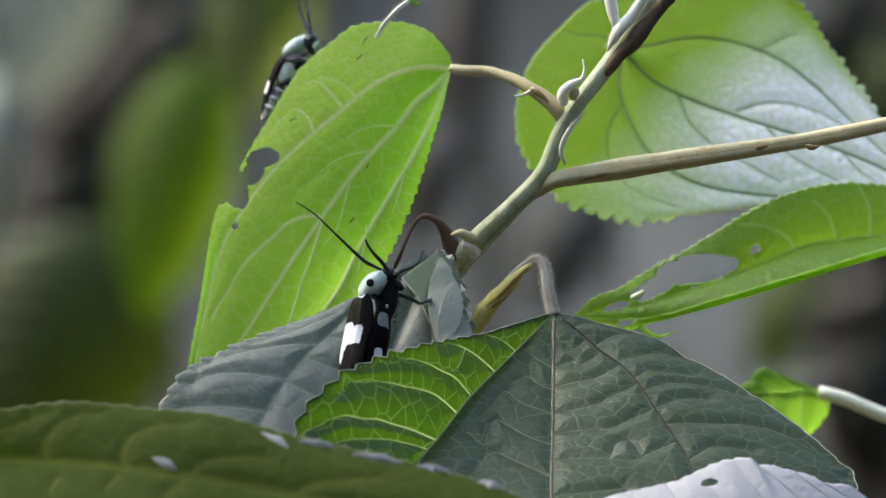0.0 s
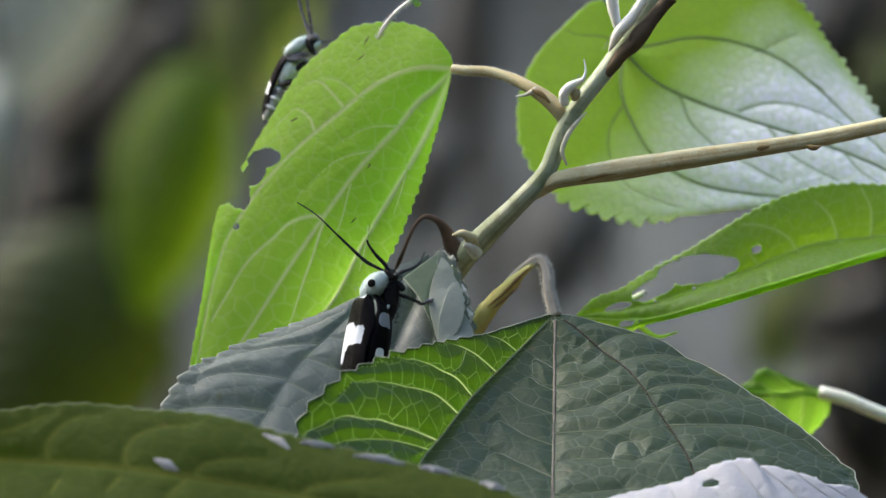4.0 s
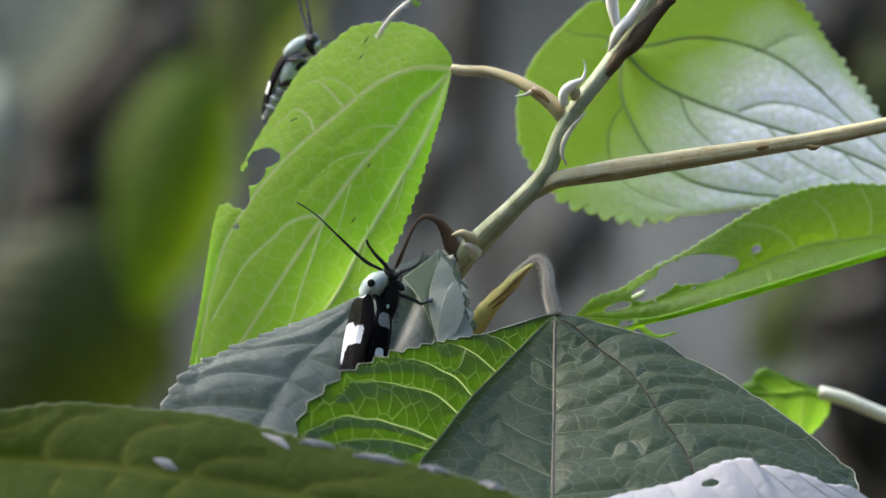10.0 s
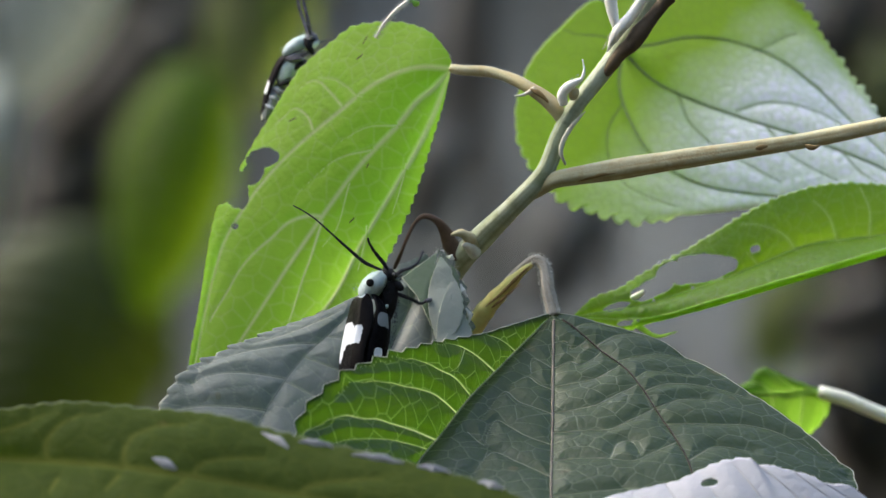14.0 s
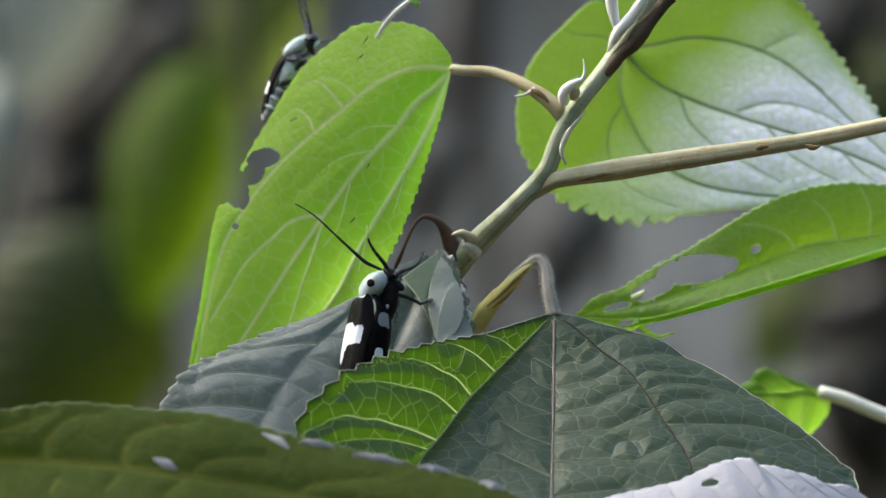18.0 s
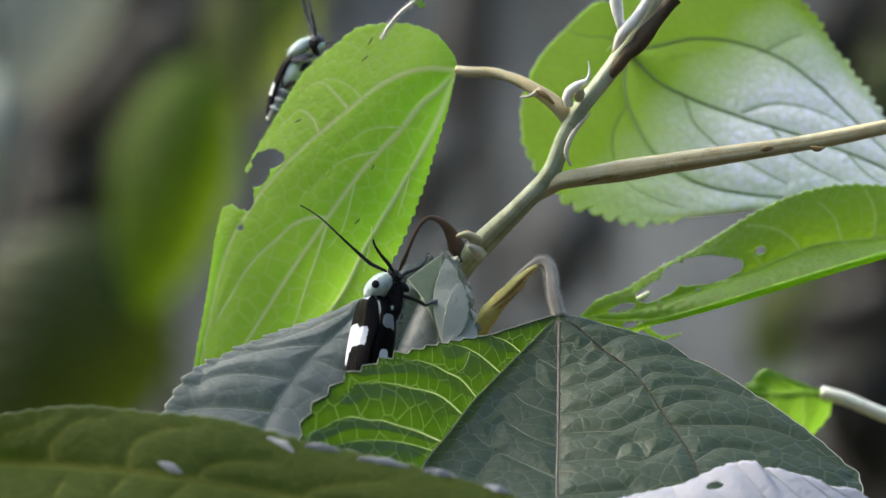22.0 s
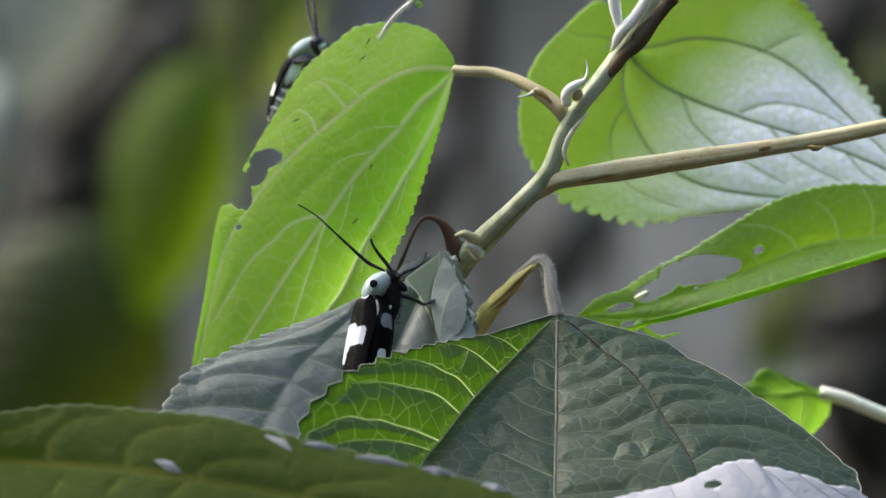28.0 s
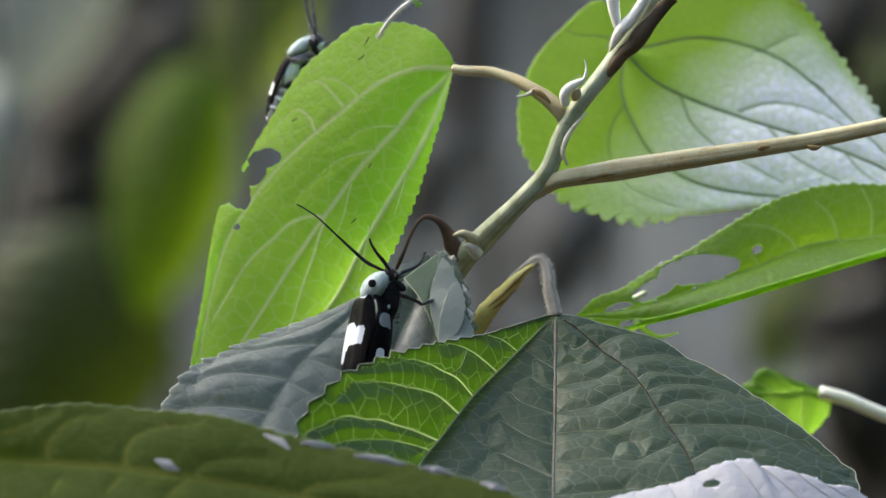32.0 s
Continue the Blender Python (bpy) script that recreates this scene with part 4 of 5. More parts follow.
# the round leaf behind the fork, white with felt and painted sky sheen
b1 = rail(33.76, 62.8, 37.09,  32.14, 65, 41.84,  35.17, 69.7, 50.34,  46.79, 73.6, 55.71,  58.33, 72.8, 52.54,  65.63, 69.3, 45.62,  72.81, 64.1, 35.35,  78.7, 59.3, 26.7,  85.63, 54.6, 15.65,  99.86, 50.5, 4.24)
b2 = rail(33.75, 62.3, 36.77,  39.16, 61.9, 37.39,  46.45, 62.2, 38.85,  54.25, 61.8, 38.01,  62.54, 60.7, 34.86,  69.6, 59, 29.4,  75.2, 57.2, 23.9,  84.4, 54, 15.0,  99.86, 50.5, 4.24)
b3 = rail(33.75, 62.1, 36.56,  39.07, 58.5, 31.07,  45.77, 56.5, 27.5,  56.07, 54.6, 23.74,  65.87, 53.5, 20.61,  81.15, 52.4, 14.59,  99.86, 50.5, 4.24)
b4 = rail(33.74, 61.9, 36.03,  33.24, 58, 29.19,  35.34, 54.2, 22.9,  39.4, 50.9, 16.65,  47.1, 49.1, 11.98,  57.41, 48.6, 9.91,  73.96, 49.4, 8.37,  99.86, 50.5, 4.24)
b5 = rail(33.34, 62.8, 37.2,  31.44, 66.4, 43.97,  28.32, 67.1, 45.56,  22.52, 65.1, 40.59,  17.28, 62.9, 34.49,  14.65, 60, 27.67,  14.62, 57.1, 20.87,  17.19, 54.4, 15.13,  21.31, 51.3, 10.52,  28.51, 49.3, 6.99,  36.75, 48.2, 5.54,  46.05, 48.6, 6.37,  57.46, 50.1, 8.65,  74.07, 51.6, 9.41,  99.86, 50.5, 4.24)
round_veins = [
    (0.0008, 0.181, 1.967, 0.256, 2.3, 0.319, 2.433, 0.364, 2.5, 0.45, 2.6, 0.542, 2.767),
    (0.0008, 0.339, 1.933, 0.4, 1.667, 0.489, 1.467, 0.556, 1.367, 0.628, 1.267),
    (0.0008, 0.419, 2, 0.458, 2.133, 0.522, 2.333, 0.65, 2.567),
    (0.0007, 0.111, 2.967, 0.233, 3.267, 0.394, 3.5, 0.456, 3.533, 0.517, 3.6),
    (0.0006, 0.614, 2, 0.683, 2.267, 0.731, 2.367),
    (0.0006, 0.317, 1.033, 0.378, 0.833, 0.456, 0.5),
    (0.0006, 0.456, 1, 0.5, 0.967, 0.536, 1.067),
    (0.0006, 0.072, 3.5, 0.125, 3.8, 0.142, 3.967),
    (0.0006, 0.083, 3.3, 0.192, 3.567, 0.253, 3.767),
]
leaf(shrub, "large round leaf whitened by felt and painted sky sheen, with green veins", [b1, b2, b3, b4, b5], MAT["felted"], MAT["vein_dark"],
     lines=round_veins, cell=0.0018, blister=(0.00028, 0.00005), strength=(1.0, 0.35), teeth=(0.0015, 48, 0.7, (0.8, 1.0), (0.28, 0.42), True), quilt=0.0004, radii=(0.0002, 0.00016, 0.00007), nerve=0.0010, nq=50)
tube("stalk", rail(33.97, 63, 36.58,  36.5, 38, 38.04,  36.75, 6, 40.26), (0.0009, 0.001), MAT["petiole"], shrub)

# the eaten leaf
d1 = rail(98.28, 26, 4.68,  89.24, 28, 9.27,  80.12, 29, 11.21,  72.48, 29, 11.52,  65.85, 29, 10.50,  59.19, 28, 8.05,  52.53, 27, 4.38,  44.86, 26, -0.41,  38.23, 25, -3.96,  32.6, 24, -7.4,  27.8, 23.5, -9.2,  24.17, 23, -12.39)
d2 = rail(98.21, 25, 4.37,  79.76, 26, 2.14,  67.76, 26, 0.71,  62.63, 25, -0.92,  55.48, 24, -3.96,  49.35, 23, -6.19,  37.14, 22, -10.05,  24.17, 23, -12.39)
d3 = rail(98.21, 25, 3.97,  79.29, 17, -0.51,  62.26, 16, -5.55,  50.16, 17, -9.20,  37.09, 20, -12.66,  24.17, 23, -12.39)
d4 = rail(98.28, 26, 3.66,  79.37, 18.5, -1.42,  62.32, 17.5, -6.37,  50.21, 18.5, -10.13,  37.12, 21, -13.69,  30.05, 22.5, -15.13,  24.17, 23, -12.39)
gaps = ((mm(46.25, 28, -3.77), 0.0074, 0.0026, 8, 0.1), (mm(38.76, 26, -7.02), 0.0048, 0.0017, 26, 0.15), (mm(57.02, 30, -0.1), 0.0010, 0.0007, 20), (mm(31.92, 25, -10.57), 0.0026, 0.0008, 15, 0.3), (mm(34.12, 23, -13.3), 0.0022, 0.0007, 12, 0.3))
eaten_veins = [
    (0.0007, 0.344, 1.2, 0.361, 0.6, 0.394, 0.25),
    (0.0007, 0.444, 1.15, 0.467, 0.75, 0.514, 0.4, 0.567, 0.15),
    (0.0007, 0.275, 1.25, 0.269, 0.55, 0.289, 0.1),
    (0.0005, 0.542, 1.05, 0.567, 0.7),
]
leaf(shrub, "green leaf riddled with feeding holes", [d1, d2, d3, d4], MAT["eaten"], MAT["vein_lit"],
     lines=eaten_veins, cell=0.0022, blister=(0.00018, 0.00006), strength=(0.8, 0.4), teeth=(0.0004, 44, 1.0), holes=gaps, radii=(0.0003, 0.00016, 0.00008), mid=2, quilt=0.0002, ribbed=(), nerve=0.0007)
tube("shred", rail(34.95, 24, -13.31,  37.19, 24, -14.94,  39.42, 24, -15.95,  42.78, 24, -15.14), (0.0006, 0.0005, 0.0003, 0.0001), MAT["vein_lit"], shrub, flat=0.3)
tube("dropping", rail(34.36, 25, -9.05,  35.69, 25, -8.64,  37.01, 25, -7.83), (0.0003, 0.0006, 0.0004), MAT["young"], shrub, "white fleck", step=12)
for fleck in (rail(42.61, 26, -2.02,  43.12, 26, -2.22), rail(45.35, 22, -7.29,  45.95, 22, -7.19), rail(38.45, 22, -9.52,  38.95, 22, -9.42), rail(50.86, 23, -5.98,  51.26, 23, -5.77), rail(33.96, 21, -12.97,  34.77, 21, -12.66), rail(39.38, 27, -3.14,  40, 27, -2.53)):
    tube("fleck", fleck, (0.0002, 0.00035, 0.0002), MAT["hair"], shrub, "white chewed bit on the rim of a hole", flat=0.5, knob=0.3, step=24)
tube("stalk", rail(98.21, 25, 4.17,  103.56, 14, 11.2,  106.39, -3, 20.06,  105.89, -10, 27.91), (0.0009, 0.001), MAT["petiole"], shrub)

# the grey-green leaf on which the moth sits
h1 = rail(-2.01, 11, -1.11,  -6.95, 10, -3.72,  -13.46, 7.5, -8.74,  -22.44, 3, -12.53,  -31.38, -1, -15.88,  -38.31, -4, -18.85,  -43.69, -7, -21.60,  -47.87, -10, -26.92,  -50.42, -14, -34.57,  -44.67, -24, -45.16,  -29.75, -32, -52.75)
h2 = rail(-1.61, 11, -2.12,  -7.94, 8, -6.43,  -13.44, 5, -9.73,  -19.2, 0, -15.1,  -23.84, -4, -19.45,  -28.23, -9, -25.35,  -31.62, -13, -31.62,  -33.94, -20, -41.34,  -29.75, -32, -52.75)
h3 = rail(-1.21, 11, -2.42,  -5.62, 5, -11.94,  -9.4, 0, -19.9,  -14.34, -6, -29.78,  -21.14, -18, -41.4,  -29.75, -32, -52.75)
h4 = rail(-0.6, 11, -2.12,  -0.6, 5, -8.93,  -1.2, 1, -15.91,  -4.39, -5, -26.81,  -12.25, -18, -40.41,  -29.75, -32, -52.75)
h5 = rail(0, 12, -0.3,  2.82, 9, -3.92,  4.42, 7, -9.44,  5.41, 4, -15.94,  4.09, -2, -27.86,  -6.32, -18, -42.38,  -29.75, -32, -52.75)
perch_veins = [
    (0.0005, 0.231, 0.659, 0.289, 0.477, 0.35, 0.318, 0.383, 0.159),
    (0.0005, 0.353, 1, 0.383, 0.591, 0.433, 0.182, 0.492, 0.091),
    (0.0005, 0.481, 1, 0.489, 0.636, 0.497, 0.386, 0.511, 0.227, 0.533, 0.159),
    (0.0005, 0.578, 1, 0.578, 0.682, 0.581, 0.386, 0.589, 0.182),
    (0.0004, 0.325, 1, 0.311, 1.341, 0.303, 1.727),
    (0.0004, 0.406, 1, 0.4, 1.386, 0.389, 1.795),
    (0.0004, 0.489, 1, 0.494, 1.341, 0.5, 1.659),
]
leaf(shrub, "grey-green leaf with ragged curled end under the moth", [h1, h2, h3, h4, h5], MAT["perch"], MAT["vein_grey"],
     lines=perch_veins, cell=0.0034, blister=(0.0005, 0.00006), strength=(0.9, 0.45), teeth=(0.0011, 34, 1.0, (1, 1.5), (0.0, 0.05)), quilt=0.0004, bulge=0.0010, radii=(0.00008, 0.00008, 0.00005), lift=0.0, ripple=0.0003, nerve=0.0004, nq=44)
tube("stalk", rail(-0.81, 13, -3.33,  0.1, 17, -4.15,  0.81, 17, -5.16), (0.0004, 0.0010), MAT["petiole"], shrub)

# the broad tent-shaped leaf in front
c1 = rail(20.09, -1, -11.49,  14.02, -8.5, -13.33,  6.52, -19, -15.40,  -1.37, -32, -16.73,  -9.13, -43, -18.94,  -14.41, -49, -20.99,  -20.15, -54, -24.97,  -24.24, -57, -31.45,  -21.46, -63, -42.05,  -7.94, -82, -54.73,  20.10, -104, -67.83)
c2 = rail(20.18, -1.5, -11.89,  16.02, -7, -15.82,  10.99, -15, -20.70,  5.31, -25, -26.25,  0.59, -35, -32.13,  -3.79, -44, -37.57,  -6.64, -56, -45.14,  -0.38, -79, -56.74,  20.10, -104, -67.83)
c3 = rail(20.37, -2, -11.68,  20.11, -14, -20.7,  19.78, -31, -31.24,  19.3, -52, -42.37,  19.32, -79, -54.84,  20.1, -104, -67.83)
c4 = rail(20.38, -1.5, -11.88,  24.02, -4.5, -14.05,  28.53, -9, -17.98,  32.57, -15, -20.98,  35.49, -21.5, -24.53,  38.37, -28.5, -29.03,  41.21, -35.5, -33.19,  43.49, -44.5, -37.93,  44.95, -57, -47.20,  37.48, -80, -57.64,  20.10, -104, -67.83)
c5 = rail(20.59, -1, -11.58,  26.08, -1.2, -12.68,  33.34, -2.5, -14.66,  37.01, -3.5, -15.55,  41.05, -5.5, -17.82,  45.14, -8.5, -20.37,  49.14, -11, -22.62,  53.18, -14.5, -25.14,  56.62, -18, -27.36,  60.05, -21, -29.87,  64.51, -25, -33.42,  68.95, -29, -37.16,  71.89, -33, -40.48,  69.45, -47, -49.37,  48.91, -78, -60.57,  20.1, -104, -67.83)
# side veins of the blade: width, then places as (along, across)
near_fold = [
    (0.000312, 0.158, 1, 0.173, 0.473, 0.184, 0.264, 0.2, 0.109, 0.233, 0.045),
    (0.000312, 0.231, 1, 0.242, 0.618, 0.261, 0.409, 0.275, 0.255, 0.294, 0.145, 0.317, 0.073, 0.347, 0.055, 0.383, 0.018),
    (0.000312, 0.28, 1, 0.298, 0.655, 0.32, 0.473, 0.341, 0.364, 0.358, 0.264, 0.381, 0.173, 0.405, 0.109, 0.428, 0.109),
    (0.000312, 0.353, 1, 0.378, 0.773, 0.402, 0.591, 0.416, 0.473, 0.431, 0.391, 0.447, 0.255, 0.472, 0.173, 0.502, 0.064),
    (0.000187, 0.378, 1, 0.411, 0.764, 0.439, 0.591, 0.469, 0.409, 0.497, 0.264),
    (0.000187, 0.098, 1, 0.111, 0.355, 0.128, 0.045),
    (0.000187, 0.188, 0.255, 0.219, 0.473, 0.255, 0.5),
]
near_half = [
    (0.000234, 0.134, 2, 0.122, 1.764, 0.116, 1.509, 0.152, 1.6),
    (0.000234, 0.192, 2, 0.183, 1.791, 0.166, 1.573, 0.188, 1.391),
    (0.000234, 0.259, 2, 0.247, 1.782, 0.236, 1.591, 0.212, 1.364, 0.258, 1.3, 0.291, 1.282),
    (0.000234, 0.348, 2, 0.33, 1.764, 0.306, 1.573, 0.294, 1.427, 0.333, 1.409, 0.364, 1.427, 0.33, 1.227),
    (0.000234, 0.447, 2, 0.423, 1.845, 0.406, 1.727, 0.384, 1.536, 0.422, 1.464, 0.45, 1.445),
]
far_half = [
    (0.000265, 0.069, 2, 0.07, 2.355, 0.089, 2.436, 0.067, 3),
    (0.000265, 0.134, 2, 0.123, 2.291, 0.134, 2.482, 0.1, 3),
    (0.000281, 0.184, 2, 0.184, 2.291, 0.181, 2.536, 0.166, 2.755, 0.148, 3),
    (0.000281, 0.256, 2, 0.256, 2.209, 0.252, 2.436, 0.236, 2.627, 0.208, 3),
    (0.000281, 0.312, 2, 0.317, 2.3, 0.319, 2.491, 0.3, 2.682, 0.269, 3),
    (0.000281, 0.397, 2, 0.398, 2.227, 0.403, 2.409, 0.411, 2.6, 0.388, 2.764, 0.356, 3),
    (0.000234, 0.506, 2, 0.495, 2.245, 0.484, 2.482),
    (0.000203, 0.402, 2.436, 0.362, 2.518, 0.358, 2.636, 0.397, 2.664),
]
far_fold = [
    (0.000265, 0.039, 3, 0.042, 3.709, 0.053, 3.882, 0.077, 3.809, 0.088, 3.891),
    (0.000281, 0.086, 3, 0.081, 3.591, 0.088, 3.891, 0.105, 3.964),
    (0.000281, 0.136, 3, 0.136, 3.336, 0.141, 3.745, 0.155, 3.982),
    (0.000281, 0.227, 3, 0.216, 3.227, 0.219, 3.527, 0.231, 3.755, 0.25, 3.927),
    (0.000281, 0.309, 3, 0.312, 3.182, 0.316, 3.418, 0.32, 3.645, 0.336, 3.818, 0.366, 3.909, 0.394, 3.955, 0.417, 3.964),
    (0.000234, 0.411, 3, 0.386, 3.118, 0.369, 3.245, 0.38, 3.445),
    (0.000203, 0.192, 3, 0.178, 3.227, 0.186, 3.427, 0.197, 3.673),
    (0.000203, 0.269, 3, 0.256, 3.227, 0.255, 3.355, 0.259, 3.518),
]
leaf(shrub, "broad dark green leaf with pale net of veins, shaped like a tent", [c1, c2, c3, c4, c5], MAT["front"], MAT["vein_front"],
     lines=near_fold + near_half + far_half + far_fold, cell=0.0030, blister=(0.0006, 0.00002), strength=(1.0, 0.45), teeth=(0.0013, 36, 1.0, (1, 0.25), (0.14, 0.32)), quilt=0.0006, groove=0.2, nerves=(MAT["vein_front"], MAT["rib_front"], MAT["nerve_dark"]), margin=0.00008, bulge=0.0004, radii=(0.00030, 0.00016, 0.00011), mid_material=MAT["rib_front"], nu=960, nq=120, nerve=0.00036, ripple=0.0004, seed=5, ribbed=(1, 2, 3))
# pale pleats of its torn end, and the folds between them, coloured as shade
for one, two, tone in (
    (rail(-6.52, 4.5, -5.3,  -3.91, 2, -8.5,  -2.1, -1, -12.08,  -0.2, -3, -16.66),
     rail(-0.3, 7, -0.79,  -0.9, 4, -4.9,  -1.3, 2, -9.1,  0, -2, -16.47), "recess"),
    (rail(0.3, 4, -1.59,  -0.9, 2.6, -4.6,  -1.7, 1.4, -7.6,  -1.7, -0.6, -11.08,  -0.5, -3, -16.06),
     rail(0.6, 4, -1.69,  1.9, 2.8, -3.5,  2.6, 1.6, -6.1,  1.8, -1, -10.08,  -0.2, -3.4, -16.05), "pleat"),
    (rail(2, 4.5, -3.1,  2.3, 3.8, -3.9,  0.7, 1, -9.09,  -0.1, -3, -16.06),
     rail(2.3, 4.5, -2.9,  3.41, 3, -5.1,  2.9, 1, -9.09,  0.1, -3, -16.06), "recess"),
    (rail(2.6, 2.2, -5.3,  1.2, 0.2, -8.09,  0.2, -1.6, -11.08,  -0.3, -3, -14.06,  -0.3, -4.4, -17.24),
     rail(2.9, 2, -5.4,  3.8, 0.6, -7.59,  4.3, -1.2, -10.58,  3.49, -3, -14.06,  0.1, -5, -17.43), "pleat"),
    (rail(4, 0, -11.39,  2.6, -2, -13.57,  1.3, -4.2, -15.74,  0.5, -5.4, -17.63),
     rail(4.3, -0.4, -11.49,  5.2, -1.6, -13.27,  5.49, -3.2, -15.66,  1.1, -6, -17.72), "pleat"),
):
    Blade([one, two], 60, 24, 0.00005, 0.0, (), (0.0003, 9, 1.0, (0.2, 1), (0.0, 0.1)), seed=8, ripple=0.0003).build(tone, MAT[tone], shrub, "pale pleat of a torn leaf end" if tone == "pleat" else "fold of a torn leaf end toned dark for shade")
for ragged in (rail(3.91, 3, -6.4,  4.41, 2.5, -7.7,  5.11, 2.5, -8.8), rail(4.8, 1, -10.6,  5.6, 0.5, -12.09,  5.3, 0.5, -13.29), rail(1.7, 5, -1.49,  2.3, 4.5, -1.69,  2.81, 4.5, -2.09), rail(5.1, 0, -13.59,  5.4, -0.5, -14.58,  5.6, -1, -15.68)):
    tube("shred", ragged, (0.0002, 0.0005, 0.00015), MAT["hair"], shrub, "dry white shred of the torn margin", flat=0.4, knob=0.4, step=8)
fuzz(shrub, c1, 0.0001, 400, 0.00035, MAT["hair"], 1, (0.0, 0.5))
fuzz(shrub, c5, 0.0001, 350, 0.0003, MAT["hair"], 2, (0.0, 0.6))
fuzz(shrub, h1, 0.0001, 700, 0.0006, MAT["hair"], 3, (0.0, 0.8))
fuzz(shrub, h5, 0.0004, 900, 0.0009, MAT["hair"], 4, (0.0, 0.4))
fuzz(shrub, a1, 0.0001, 400, 0.0005, MAT["hair"], 5, (0.0, 0.46))
fuzz(shrub, a1, 0.0001, 300, 0.0005, MAT["hair"], 13, (0.64, 1.0))
fuzz(shrub, a5, 0.0001, 500, 0.0005, MAT["hair"], 6, (0.0, 0.7))
fuzz(shrub, rail(16.43, 3, -2.51,  17.82, 2, -2.2,  18.81, 1, -3.7,  19.2, 0, -6.9,  20.09, -0.5, -10.7,  20.39, -1, -12.09), 0.0011, 1400, 0.0006, MAT["hair"], 7)
fuzz(shrub, rail(2.21, 8, 31.97,  4.62, 7, 31.55,  8.63, 6, 31.33,  12.63, 4, 30.18,  16.12, 2, 28.34,  19.11, 1, 26.32), 0.0009, 700, 0.0005, MAT["hair"], 8)
fuzz(shrub, rail(22.17, -2, 25.28,  21.86, -2.6, 26.86,  22.56, -3, 28.15,  24.05, -3, 29.15,  25.35, -3, 29.95), 0.0007, 300, 0.0005, MAT["hair"], 9)
fuzz(shrub, rail(29.9, 0.2, 34.71,  30.88, -0.8, 36.69,  31.87, -1.4, 38.47,  33.77, -1.4, 40.57,  35.47, -1.2, 43.07,  36.47, -1, 44.88), 0.0009, 500, 0.0005, MAT["hair"], 10)
fuzz(shrub, rail(-3.89, -3, 44.61,  -5.89, -3.5, 43.2,  -7.88, -3.5, 41.5,  -9.58, -3.5, 39.51,  -11.18, -3, 37.03), 0.0003, 500, 0.0007, MAT["hair"], 11)
fuzz(shrub, rail(19.1, 0, 11.9,  30.58, -1, 13.79,  41.52, -3, 15.47,  56.41, -5, 17.64,  77.98, -8, 21.58), 0.0014, 900, 0.0004, MAT["hair"], 12)
settle(shrub)

# ---------------------------------------------------------------- other shoots round it
side_shoot = empty("shoot", mm(139.52, 90, -1272.2), "young shoot with a small torn green leaf", "shrub")
side_shoot.location.z = 0
tube("stem", rail(133.37, 80, -48.35,  138.02, 85, -164.76,  139.52, 90, -1272.2), (0.0025, 0.005), MAT["stem"], side_shoot)
e1 = rail(71, 80, -26.44,  65.34, 78, -24.41,  59.72, 77, -22.29,  57.24, 78, -24.94,  54.29, 78, -25.57,  51.66, 78, -23.67,  45.4, 80, -26.23,  38.61, 82, -33.65)
e2 = rail(70.96, 79, -26.74,  62.67, 77, -27.02,  54.26, 77, -27.76,  38.61, 82, -33.65)
e3 = rail(71.43, 80, -27.07,  72.48, 80, -28.55,  71.43, 80, -31.5,  68.58, 80, -34.45,  62.79, 80, -37.29,  52.25, 80, -37.82,  38.61, 82, -33.65)
leaf(side_shoot, "small bright green torn leaf", [e1, e2, e3], MAT["torn"], MAT["vein_lit"], ribs=((6, -0.15, 0.3), (6, 0.18, 0.3)), teeth=(0.0004, 16, 1.0), nu=140, radii=(0.0003, 0.0002, 0.0001))
tube("stalk", rail(70.33, 79, -26.64,  75.38, 79, -28.11,  82.54, 79, -31.06,  101.77, 80, -37.82,  133.37, 80, -51.52), (0.0012, 0.0013, 0.0014, 0.0016), MAT["young"], side_shoot, "pale leaf stalk", knob=0.05)
settle(side_shoot)

near_shoot = empty("shoot", mm(-113.96, -80, -1135.82), "shoot close by with a long olive green leaf", "shrub")
near_shoot.location.z = 0
tube("stem", rail(-111.28, -90, -24.34,  -113.56, -85, -241.36,  -113.96, -80, -1135.82), (0.0025, 0.005), MAT["stem"], near_shoot)
f1 = rail(-97.77, -95, -33.62,  -84.66, -95, -29.87,  -73.42, -95, -27.63,  -62.18, -95, -26.32,  -50.01, -95, -27.35,  -36.87, -96, -28.36,  -26.54, -98, -31.21,  -15.3, -100, -33.78,  1.49, -104, -37.59,  15.38, -110, -42.52,  29.07, -120, -52.34)
f2 = rail(-97.77, -95, -34.09,  -73.26, -98, -35.32,  -60.01, -102, -35.78,  -44.97, -106, -37.44,  -26.35, -108, -40.36,  -3.15, -112, -45.24,  29.07, -120, -52.34)
f3 = rail(-97.56, -98, -34.67,  -81.9, -110, -44.38,  -62.91, -120, -52.34,  -35.17, -126, -58.52,  -3.11, -128, -59.35,  29.07, -120, -52.34)
